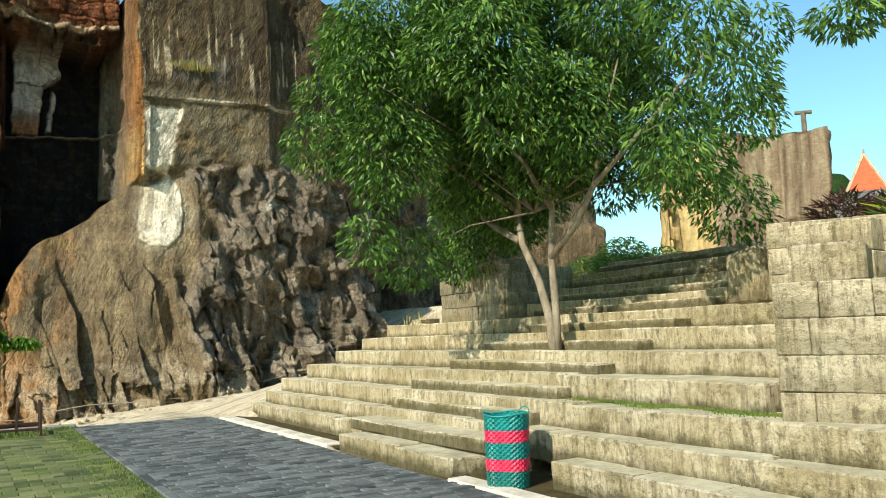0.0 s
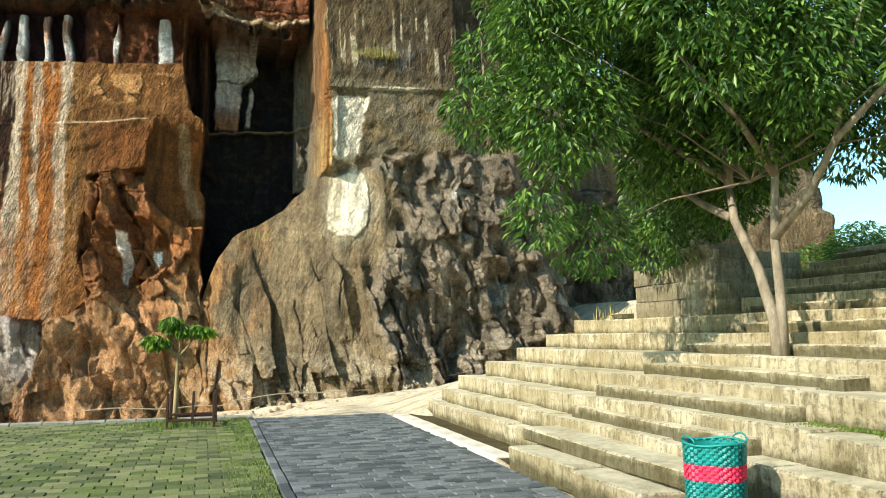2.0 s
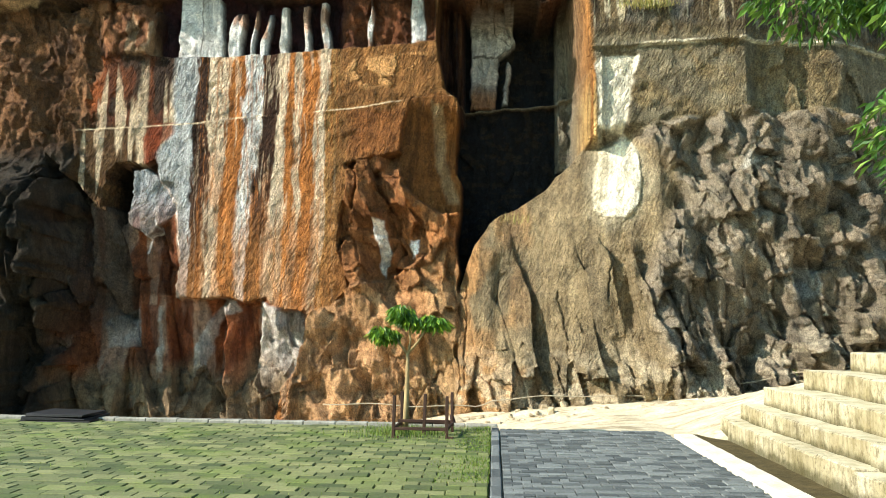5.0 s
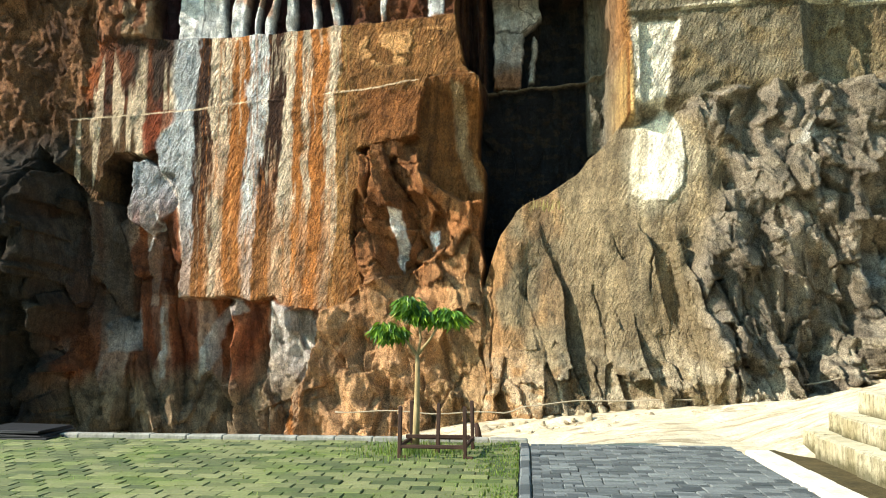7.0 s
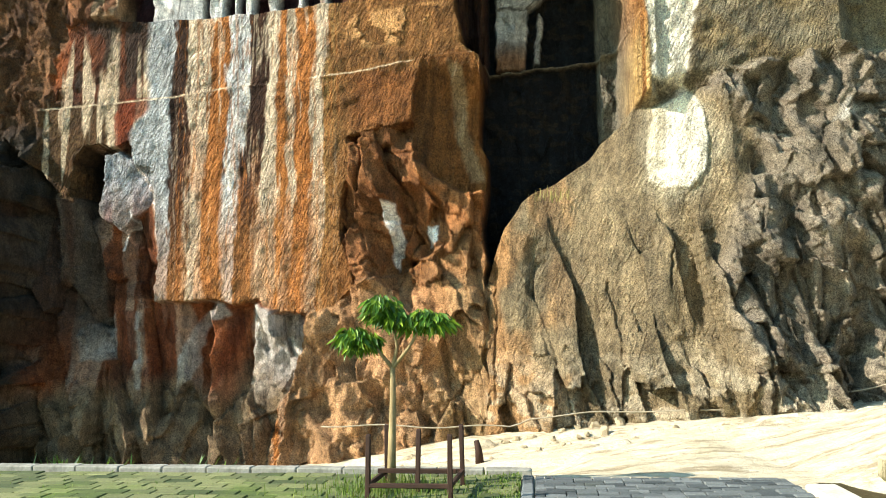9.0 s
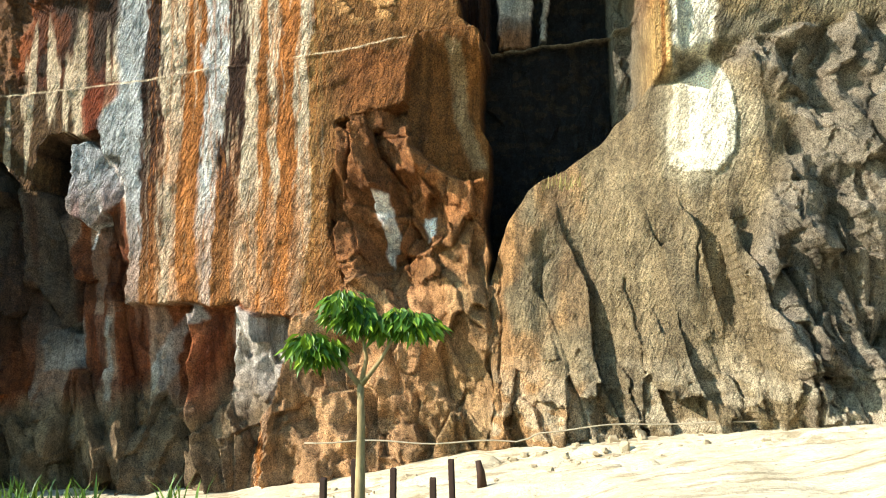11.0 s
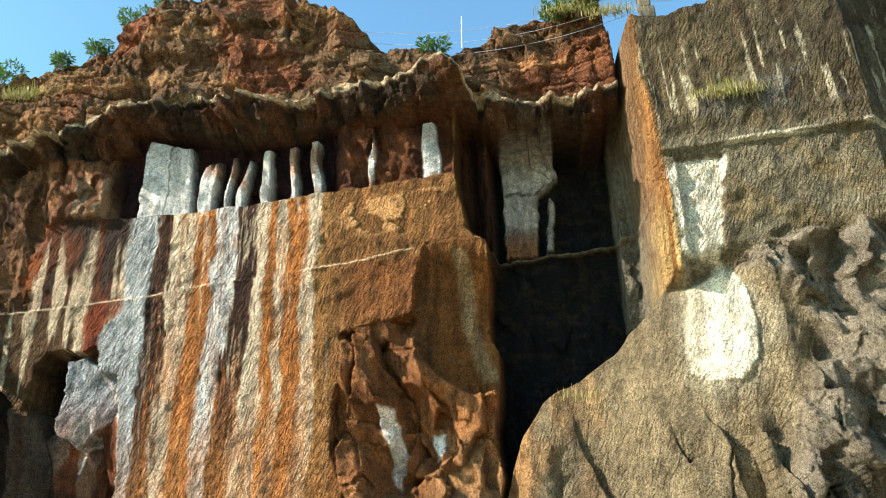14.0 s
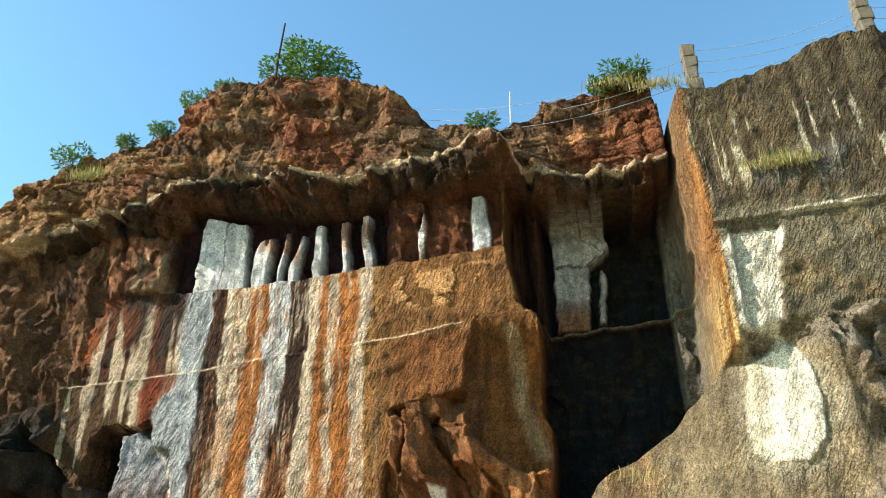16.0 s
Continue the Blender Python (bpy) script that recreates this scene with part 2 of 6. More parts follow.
def mesh_ob(name, verts, faces, mat, parent=None, smooth=False, label=""):
    me = bpy.data.meshes.new(name)
    me.from_pydata([tuple(v) for v in verts], [], [tuple(f) for f in faces])
    if smooth:
        me.shade_smooth()
    me.materials.append(mat)
    ob = new(name, me)
    if parent:
        ob.parent = parent
    if label:
        ob["label"] = label
    return ob


def part(name, bm, mat, parent=None, label="", smooth=False):
    """Links a bmesh as one mesh object under a thing or a part."""
    me = bpy.data.meshes.new(name)
    bm.to_mesh(me)
    bm.free()
    if smooth:
        me.shade_smooth()
    me.materials.append(mat)
    ob = new(name, me)
    if parent:
        ob.parent = parent
    if label:
        ob["label"] = label
    return ob


def empty(name, m=None):
    ob = new(name)
    ob.empty_display_size = 0.1
    if m is not None:
        ob.matrix_basis = m
    return ob


def block_data(l, w, h, ch=0.018, jit=0.008, rng=random):
    """Verts and faces of a chamfered stone block, l along y, w along x, h up. Worn, uneven edges."""
    vs, idx = [], {}
    for sx in (0, 1):
        for sy in (0, 1):
            for sz in (0, 1):
                j = [rng.uniform(-jit, jit) for _ in range(3)]
                c = ch * rng.uniform(0.6, 1.7)
                for a in range(3):
                    p = [sx * w + j[0] * (1 - 0), sy * l + j[1] * 0.3, sz * h + j[2]]
                    for b, s in enumerate((sx, sy, sz)):
                        if b != a:
                            p[b] += c if not s else -c
                    idx[sx, sy, sz, a] = len(vs)
                    vs.append(p)
    f = []
    for a in range(3):
        b, c = (a + 1) % 3, (a + 2) % 3
        for s in (0, 1):
            q = []
            for u, v in ((0, 0), (1, 0), (1, 1), (0, 1)):
                k = [0, 0, 0]
                k[a], k[b], k[c] = s, u, v
                q.append(idx[k[0], k[1], k[2], a])
            f.append(q if s else q[::-1])
        for u in (0, 1):
            for v in (0, 1):
                k0, k1 = [0, 0, 0], [0, 0, 0]
                k0[b] = k1[b] = u
                k0[c] = k1[c] = v
                k1[a] = 1
                q = [idx[(*k0, b)], idx[(*k1, b)], idx[(*k1, c)], idx[(*k0, c)]]
                f.append(q if u != v else q[::-1])
    for sx in (0, 1):
        for sy in (0, 1):
            for sz in (0, 1):
                q = [idx[sx, sy, sz, a] for a in range(3)]
                f.append(q if (sx + sy + sz) % 2 else q[::-1])
    return vs, f


def tube(pts, radii, sides=8, caps=True):
    """A tapered tube along points, as verts and faces."""
    pts = [Vector(p) for p in pts]
    vs, fs = [], []
    up = Vector((0.31, 0.77, 0.2)).normalized()
    for i, p in enumerate(pts):
        d = (pts[min(i + 1, len(pts) - 1)] - pts[max(i - 1, 0)]).normalized()
        a = d.cross(up).normalized()
        b = d.cross(a)
        for k in range(sides):
            th = 2 * math.pi * k / sides
            vs.append(p + (a * math.cos(th) + b * math.sin(th)) * radii[i])
    for i in range(len(pts) - 1):
        for k in range(sides):
            k2 = (k + 1) % sides
            fs.append((i * sides + k, i * sides + k2, (i + 1) * sides + k2, (i + 1) * sides + k))
    if caps:
        fs.append(tuple(range(sides))[::-1])
        fs.append(tuple(range((len(pts) - 1) * sides, len(pts) * sides)))
    return vs, fs


def merge(chunks):
    vs, fs = [], []
    for v, f in chunks:
        o = len(vs)
        vs += list(v)
        fs += [tuple(i + o for i in q) for q in f]
    return vs, fs


# ---- numeric noise for relief ----


def hash2(i, j, s):
    h = (i.astype(np.int64) * 374761393 + j.astype(np.int64) * 668265263 + s * 1274126177) & 0x7FFFFFFF
    h = ((h ^ (h >> 13)) * 1274126177) & 0x7FFFFFFF
    h = ((h ^ (h >> 16)) * 668265263) & 0x7FFFFFFF
    return ((h ^ (h >> 15)) & 0xFFFFFF) / 0xFFFFFF


def vnoise(x, y, s):
    i, j = np.floor(x), np.floor(y)
    u, v = x - i, y - j
    u, v = u * u * (3 - 2 * u), v * v * (3 - 2 * v)
    a, b = hash2(i, j, s), hash2(i + 1, j, s)
    c, d = hash2(i, j + 1, s), hash2(i + 1, j + 1, s)
    return (a + (b - a) * u) * (1 - v) + (c + (d - c) * u) * v


def fbm(x, y, s, octaves=3, gain=0.5):
    t, a, n = 0, 1.0, 0
    for o in range(octaves):
        t = t + a * vnoise(x * 2**o + 17.3 * o, y * 2**o - 9.1 * o, s + o)
        n += a
        a *= gain
    return t / n


def shards(x, y, s, tilt=0.9, groove=0.07):
    """Fractured rock: the tilted plane of the nearest jittered cell, with sharp breaks between cells, about 0 to 1."""
    i0, j0 = np.floor(x), np.floor(y)
    near, second, h = np.full(x.shape, 9.0), np.full(x.shape, 9.0), np.zeros(x.shape)
    for di in (-1, 0, 1):
        for dj in (-1, 0, 1):
            i, j = i0 + di, j0 + dj
            dx = x - (i + 0.1 + 0.8 * hash2(i, j, s))
            dy = y - (j + 0.1 + 0.8 * hash2(i, j, s + 1))
            d = np.abs(dx) + np.abs(dy) + 0.3 * np.maximum(np.abs(dx), np.abs(dy))
            v = 0.15 + 0.7 * hash2(i, j, s + 2) + tilt * ((hash2(i, j, s + 3) - 0.5) * dx + (hash2(i, j, s + 4) - 0.5) * dy) * 2
            h = np.where(d < near, v, h)
            second = np.where(d < near, near, np.minimum(second, d))
            near = np.minimum(near, d)
    return h - groove * (1 - sstep(0.03, 0.11, second - near))


def planes(x, y, s):
    """Broken rock without gaps: random heights joined by flat triangles with sharp creases, 0 to 1."""
    i, j = np.floor(x), np.floor(y)
    u, v = x - i, y - j
    a, b, c, d = hash2(i, j, s), hash2(i + 1, j, s), hash2(i, j + 1, s), hash2(i + 1, j + 1, s)
    one = np.where(u + v < 1, a + (b - a) * u + (c - a) * v, d + (c - d) * (1 - u) + (b - d) * (1 - v))
    two = np.where(u > v, a + (b - a) * u + (d - b) * v, a + (d - c) * u + (c - a) * v)
    return np.where(hash2(i, j, s + 1) > 0.5, one, two)


def sstep(a, b, x):
    t = np.clip((x - a) / (b - a), 0, 1)
    return t * t * (3 - 2 * t)


def band(x, a, b, soft):
    return sstep(a - soft, a + soft, x) * (1 - sstep(b - soft, b + soft, x))


def inside(x, z, poly, soft):
    """About 1 inside the polygon, 0 outside, soft at its edge."""
    n, best = len(poly), np.full(x.shape, 1e9)
    odd = np.zeros(x.shape, bool)
    for k in range(n):
        (ax, az), (bx, bz) = poly[k], poly[(k + 1) % n]
        t = np.clip(((x - ax) * (bx - ax) + (z - az) * (bz - az)) / ((bx - ax) ** 2 + (bz - az) ** 2), 0, 1)
        best = np.minimum(best, np.hypot(x - ax - t * (bx - ax), z - az - t * (bz - az)))
        if az != bz:
            odd ^= ((az > z) != (bz > z)) & (x < (bx - ax) * (z - az) / (bz - az) + ax)
    return sstep(-soft, soft, np.where(odd, best, -best))


def rgb(r, g, b):
    c = np.array(lin(r, g, b)[:3])
    return c * 0.98 + 0.02 * c.mean()


# ---- the ground sheet ----


def ground_z(x, y):
    near = np.interp(x, [1.5, 4.8, 6, 9, 13, 16], [-0.03, -0.03, 0.4, 1.5, 2.4, 3.0])
    far = np.interp(x, [-30, -6, -3, 0.4, 2.6, 5.5, 8.4, 10.7, 14, 17], [-2.2, -2.0, -1.55, -0.95, -0.6, -0.35, -0.1, 0.45, 1.6, 3.0])
    s = np.clip((y - 13.6) / np.interp(x, [-1, 1.5, 4], [1.5, 3.5, 8.0]), 0, 1)
    quarry = near * (1 - s) + far * s
    terrace = np.interp(x, [4.9, 5.6, 6.6, 8.1, 11.5, 14], [-0.08, -0.05, 0.6, 1.4, 2.55, 2.8])
    z = np.where(y > 13.2, quarry, terrace)
    blend = np.clip((y - 12.2) / 1.0, 0, 1)
    z = np.where((y > 12.2) & (y <= 13.2), terrace * (1 - blend) + quarry * blend, z)
    return z


def build_ground():
    xs = np.concatenate([np.linspace(-3000, -40, 12), np.arange(-38, -12, 2.0), np.arange(-12, 20, 0.16), np.arange(20, 60, 4.0), np.linspace(64, 3000, 12)])
    ys = np.concatenate([np.linspace(-3000, -60, 10), np.arange(-50, 12, 2.0), np.arange(12, 26, 0.16), np.arange(26, 60, 3.0), np.linspace(64, 3000, 12)])
    X, Y = np.meshgrid(xs, ys)
    Z = ground_z(X, Y)
    rough = band(Y, 13.9, 26, 0.4) * sstep(1.0, 2.2, X + 0 * Y) + band(Y, 14.2, 26, 0.4) * (X < 1.6)
    Z = Z + np.clip(rough, 0, 1) * ((fbm(X * 0.9, Y * 0.9, 5) - 0.5) * 0.16 + (fbm(X * 3, Y * 3, 9) - 0.5) * 0.06)
    shelf = band(Y, 18.6, 24, 0.8) * band(X, -12, 14, 1.0)
    Z = Z + shelf * (shards(X * 0.45 + 0.3 * Y, Y * 1.4, 12, 0.7) - 0.35) * 0.16
    far_drop = np.clip((np.hypot(X, Y) - 60) / 400, 0, 1)
    Z = Z - far_drop * 6 - np.where((X < 1.6) & (Y < 13.8), 0.04, 0)
    nx, ny = len(xs), len(ys)
    k = np.arange(nx * ny).reshape(ny, nx)
    f = np.stack([k[:-1, :-1], k[:-1, 1:], k[1:, 1:], k[1:, :-1]], -1).reshape(-1, 4)
    ob = mesh_ob("ground", np.stack([X, Y, Z], -1).reshape(-1, 3), f, DIRT, smooth=True)
    tagged(ob, "pale dusty quarry ground rising beside the steps", "ground", kind="structure")


build_ground()


# ---- the cliff ----
HEIGHTS = [2.9, 5.7, 8.4, 11.0]
STRIPES = [  # tone, and the right edge of each stripe at the four heights
    ("shade", (-8.45, -8.38, -8.47, -8.42)), ("dark", (-7.89, -7.78, -7.91, -8.12)), ("pale", (-7.35, -7.40, -7.32, -7.14)), ("rust", (-6.84, -6.83, -6.76, -6.81)),
    ("white", (-6.55, -6.40, -6.22, -6.10)), ("dark", (-5.98, -5.78, -5.66, -5.70)), ("pale", (-5.41, -5.38, -5.28, -5.26)), ("rust", (-5.2, -5.1, -5.05, -5.05)),
    ("pale", (-4.86, -4.82, -4.81, -4.81)), ("rust", (-4.56, -4.34, -4.36, -4.30)), ("pale", (-4.1, -3.97, -4.02, -3.87)), ("olive", (40.0, 40.0, 40.0, 40.0))]
# shade is the white stain painted duller, for the stripe lying in shadow
TONES = dict(shade=rgb(168, 168, 162), white=rgb(204, 199, 188), pale=rgb(202, 178, 146), dark=rgb(62, 40, 25), rust=rgb(162, 100, 46), olive=rgb(146, 110, 62), tan=rgb(182, 138, 80),
             brown=rgb(118, 74, 38))
SKYLINE = [(-60, 13.0), (-22, 13.6), (-17, 14.8), (-15.5, 15.6), (-13.9, 16.5), (-11.8, 16.7), (-10.7, 17.5), (-9.9, 18.5), (-8.9, 18.7), (-5.5, 18.2), (-3.6, 17.2), (-2.5, 16.1),
           (-1.8, 15.75), (-0.1, 15.6), (0.7, 15.7), (1.0, 16.1), (2.2, 16.4), (3.95, 16.8), (4.2, 14.6), (4.95, 14.1), (6.1, 14.3), (7.7, 15.0), (9.2, 15.1),
           (10.5, 15.6), (13, 15.2), (16, 14.6), (22, 14.2), (30, 13.4), (32.3, 12.4), (33.0, 8.0), (33.6, 3.2), (60, 2.4)]


CRACKS = [([(0.72, 3.3), (0.78, 2.0), (0.72, 0.9), (0.79, 0.0)], 0.035), ([(5.15, 3.7), (5.0, 3.1), (4.98, 2.7)], 0.035),
          ([(3.55, 2.8), (3.72, 2.1), (3.85, 0.8)], 0.05)]


def lay(col, w, tone):
    """Paint a tone over a colour field by weight."""
    return col * (1 - w[..., None]) + tone * w[..., None]


def crack(x, z, pts, w):
    """1 on a polyline of half width w, 0 away from it."""
    best = np.full(x.shape, 1e9)
    for (ax, az), (bx, bz) in zip(pts[:-1], pts[1:]):
        t = np.clip(((x - ax) * (bx - ax) + (z - az) * (bz - az)) / ((bx - ax) ** 2 + (bz - az) ** 2), 0, 1)
        best = np.minimum(best, np.hypot(x - ax - t * (bx - ax), z - az - t * (bz - az)))
    return sstep(w, w * 0.3, best)


def beds(x, z, thick, length, s):
    """Layered rock: how far each block of each bed stands out, 0 to 1, and the gap between beds and blocks."""
    i = np.floor(z / thick)
    u = x / length * (0.6 + 0.8 * hash2(i, i * 0, s)) + 7.7 * hash2(i, i * 0 + 1, s)
    j = np.floor(u)
    fz, fx = z / thick - i, u - j
    gap = np.maximum(sstep(0.16, 0.0, fz), 0.25 * sstep(0.06, 0.0, np.minimum(fx, 1 - fx)))
    return 0.65 * hash2(i, j, s + 2) + 0.35 * hash2(i, j * 0, s + 3), gap


def cliff_surface(x, z):
    """Depth y and colour of the rock over the face's x and z."""
    wob = (fbm(x * 0.5, z * 0.5, 31) - 0.5) * 0.5
    xw, zw = x + (fbm(x * 1.3, z * 1.3, 33) - 0.5) * 0.35, z + (fbm(x * 1.3, z * 1.3, 35) - 0.5) * 0.35
    xj, zj = x + (fbm(x * 5, z * 5, 38) - 0.5) * 0.13, z + (fbm(x * 5, z * 5, 39) - 0.5) * 0.13
    xv, zv = x + 0.22 * z + (fbm(x * 1.1, z * 1.1, 36, 2) - 0.5) * 0.14, z - 0.12 * x + (fbm(x * 1.1, z * 1.1, 37, 2) - 0.5) * 0.14
    rough_big = 0.6 * planes(xv * 1.0, zv * 0.6, 41) + 0.4 * shards(xv * 0.8, zv * 0.5, 42, 1.5)
    rough_mid = 0.65 * planes(xv * 2.1 + 0.3 * zv, zv * 1.3, 47) + 0.35 * shards(xv * 1.7, zv * 1.0, 48, 1.4)
    rough_small = 0.7 * planes(xv * 4.6 - 0.4 * zv, zv * 3.2, 53) + 0.3 * shards(xv * 4.1, zv * 3.1 + 5, 54)
    fine = fbm(x * 3.4 + z, z * 3.4 - x, 61, 2)
    # main sawn face with shallow benches
    y = 25.2 + wob * 0.25 + (fine - 0.5) * 0.12
    ledge2 = np.interp(x, [-13.4, -9.2, -5.5, -3.2, -0.8, 4], [8.15, 8.42, 8.75, 8.97, 9.34, 9.6]) + (fbm(x * 1.2, 0 * x, 63) - 0.5) * 0.1
    y = y - 0.07 * sstep(-0.02, 0.05, ledge2 - z) - 0.02 * band(z, ledge2 - 0.05, ledge2 + 0.02, 0.02)
    col = np.zeros(x.shape + (3,))
    # stains of the sawn face
    xs = x + (fbm(x * 0.6, z * 0.5, 71, 2) - 0.5) * 0.26 + (fbm(x * 3.2, z * 0.9, 73, 4, 0.75) - 0.5) * 0.42
    left = np.full(x.shape, -60.0)
    for tone, at in STRIPES:
        right = np.interp(z, HEIGHTS, at)
        col += band(xs, left, right, 0.04)[..., None] * TONES[tone]
        left = right
    mid = band(x, -8.3, -3.4, 0.2)
    thin = fbm(x * 7.5 + (fbm(x, z, 70) - 0.5) * 1.4, z * 0.25, 72, 3, 0.6)
    for lo, hi, tone, amt in ((0.30, 0.38, "pale", 0.5), (0.54, 0.61, "rust", 0.6), (0.66, 0.70, "dark", 0.5)):
        col = lay(col, sstep(lo, lo + 0.03, thin) * (1 - sstep(hi, hi + 0.03, thin)) * mid * amt, TONES[tone])
    fade = sstep(6.9, 3.6, z + (fbm(x * 2.2, z * 0.3, 77) - 0.5) * 4.0) * 0.6
    col = lay(col, fade, rgb(174, 114, 58) * (0.55 + 0.75 * fbm(x * 4.5, z * 0.5, 79))[..., None])
    keep = band(xs, -7.85, -7.4, 0.06) * sstep(6.5, 5, z) * 0.6
    col = lay(col, keep, TONES["pale"])
    seep = sstep(0.5, 0.6, fbm(x * 3.2, z * 0.45, 78)) * band(x, -8.2, -4.0, 0.2) * sstep(9.0, 5.5, z) * 0.45 * sstep(0.02, 0.12, col[..., 0])
    col = lay(col, seep, rgb(176, 108, 52))
    rightf = sstep(-4.0, -3.3, xs)
    rtone = rgb(126, 80, 40) * (0.5 + 0.85 * fbm(x * 2.6, z * 0.8, 80))[..., None]
    col = lay(col, rightf * 0.7, rtone)
    col = lay(col, band(x, -3.2, -0.9, 0.3) * sstep(9.1, 8.8, z) * sstep(7.0, 7.5, z) * 0.6, rgb(128, 74, 34))
    pinned = sstep(0.47, 0.50, fbm(x * 1.5, z * 2.2, 87, 4, 0.6)) * band(x, -3.3, -0.7, 0.25) * band(z, 9.75 + 0.1 * (x + 2), 10.75 + 0.1 * (x + 2), 0.12)
    y = y - 0.04 * pinned
    col = lay(col, 0.8 * pinned, rgb(214, 158, 98))
    # the dark, streaked face further left
    lf = sstep(-9.05, -9.3, x + (fbm(z * 1.5, x * 0, 82) - 0.5) * 0.2 + 0.45 * sstep(8.2, 7.4, z))
    lcol = rgb(108, 60, 30) * (0.25 + 0.95 * fbm(x * 4.2, z * 0.5, 83))[..., None]
    lcol = lay(lcol, sstep(0.5, 0.58, fbm(x * 1.6, z * 0.5, 88)) * 0.8 * sstep(8.3, 8.8, z), rgb(52, 42, 30))
    lcol = lay(lcol, band(x, -12.7, -11.6, 0.2) * sstep(8.5, 9.5, z) * 0.55, rgb(158, 82, 34))
    lcol = lay(lcol, sstep(8.6, 8.2, z) * 0.65 * sstep(-9.9, -10.2, x), rgb(86, 70, 42) * (0.3 + 1.1 * fbm(x * 5, z * 3, 89))[..., None])
    pst = sstep(0.56, 0.62, fbm(x * 3.6, z * 0.22, 84)) * 0.75 * sstep(9.9, 9.3, z + (fbm(x * 4, x * 0, 85) - 0.5) * 2.5)
    lcol = lay(lcol, np.maximum(pst, band(x, -10.35, -10.1, 0.06) * band(z, 6.9, 10.4, 0.6) * 0.8), rgb(212, 186, 150))
    lcol = lay(lcol, inside(xj, zj, [(-9.95, 8.5), (-9.0, 8.5), (-9.15, 8.0), (-9.6, 7.65), (-9.66, 7.2), (-10.1, 7.05), (-10.15, 7.9)], 0.04) * 0.8, rgb(122, 54, 24))
    col = lay(col, lf, lcol)
    bl = band(z, ledge2 - 0.035, ledge2 + 0.03, 0.02) * 0.75 * sstep(0.38, 0.5, fbm(x * 1.7, z * 3, 85))
    col = lay(col, bl, rgb(226, 200, 158))

    # recess under the eave above the top bench, with pale flush ribs
    top = np.interp(x, [-13, -9.2, -7.3, -5.5, -2, 0], [11.0, 10.8, 10.8, 10.93, 11.17, 11.34]) + (fbm(x * 1.5, x * 0, 64) - 0.5) * 0.08
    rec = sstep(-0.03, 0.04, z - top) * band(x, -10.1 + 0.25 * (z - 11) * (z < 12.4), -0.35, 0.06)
    eave = np.interp(x, [-20, -14.9, -11.2, -10, -9, -8.2, -6.5, -4.5, -3.4, -1, 0, 0.6, 2, 3.2, 4.1], [12.4, 12.4, 12.7, 12.95, 13.2, 13.0, 12.75, 12.75, 13.0, 12.95, 12.8, 12.5, 12.3, 12.4, 12.75])
    eave = eave + (shards(xv * 0.9, 0 * zv + 0.5, 46, 0.3) - 0.4) * 0.55
    panel = inside(xj, zj, [(-9.2, 10.5), (-9.2, 12.4), (-9.0, 13.9), (-8.25, 13.8), (-8.35, 13.0), (-7.78, 12.9), (-7.55, 10.5)], 0.035)
    for xa, xb, zt in ((-7.45, -7.0, 12.3), (-6.62, -6.45, 12.6), (-6.3, -6.05, 12.2), (-5.6, -5.3, 13.1), (-4.92, -4.68, 13.0), (-4.3, -4.02, 13.2), (-2.6, -2.45, 12.6), (-1.12, -0.62, 12.9)):
        wide = 0.12 * (fbm(x * 0.3 + xa, z * 1.1, 92, 2) - 0.5) - 0.05 * sstep(11.6, 12.9, z)
        shift = 0.36 * (fbm(0 * x + xa * 3, z * 0.9, 90, 2) - 0.5)
        panel = np.maximum(panel, band(x + shift, xa - wide, xb + wide, 0.025) * sstep(zt + 0.2, zt - 0.2, z + (fbm(x * 6, 0 * z, 89) - 0.5) * 0.8))
    panel = panel * sstep(-0.1, -0.22, z - eave)
    y = y + rec * ((0.6 - 0.48 * sstep(-3.9, -3.3, x)) * (1 - 0.73 * panel) + 0.4 * (rough_mid - 0.45) * (1 - panel) + 0.2 * (rough_small - 0.5) * (1 - panel))
    # Dark brown rock with the eave's shade painted into its colour.
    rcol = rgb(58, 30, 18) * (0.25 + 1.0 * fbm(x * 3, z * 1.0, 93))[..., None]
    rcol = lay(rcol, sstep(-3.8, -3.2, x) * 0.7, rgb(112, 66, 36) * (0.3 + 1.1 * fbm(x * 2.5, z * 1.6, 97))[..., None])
    tanrib = sstep(0.5, 0.6, fbm(x * 1.7, z * 0.9, 95)) * sstep(-7.6, -7.3, x)
    rcol = lay(rcol, panel, lay(np.zeros(x.shape + (3,)) + rgb(214, 208, 196), 0.7 * tanrib, rgb(176, 112, 60)) * (0.7 + 0.4 * fine[..., None]))
    rcol = lay(rcol, crack(xj, zj, [(-8.36, 13.1), (-8.4, 12.2), (-8.33, 11.5), (-8.4, 10.9)], 0.035) * 0.7, rgb(60, 50, 40))
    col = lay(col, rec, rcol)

    up_l = sstep(-9.9, -10.1, x) * sstep(-0.06, 0.06, z - top + (rough_mid - 0.5) * 0.5 * (x < -11.5))
    y = y + up_l * (0.1 - 0.5 * (rough_mid - 0.3) - 0.35 * (rough_big - 0.5) - 0.16 * (rough_small - 0.3))
    ucol = rgb(132, 86, 54) * (0.3 + 1.1 * fbm(x * 2, z * 1.4, 94))[..., None]
    ucol = lay(ucol, sstep(0.6, 0.64, fbm(x * 2.6, z * 0.7, 96)) * 0.35, rgb(206, 176, 136))
    ucol = lay(ucol, sstep(-13.4, -14.6, x) * 0.6, rgb(168, 140, 96) * (0.4 + fbm(x * 2, z * 2, 98))[..., None])
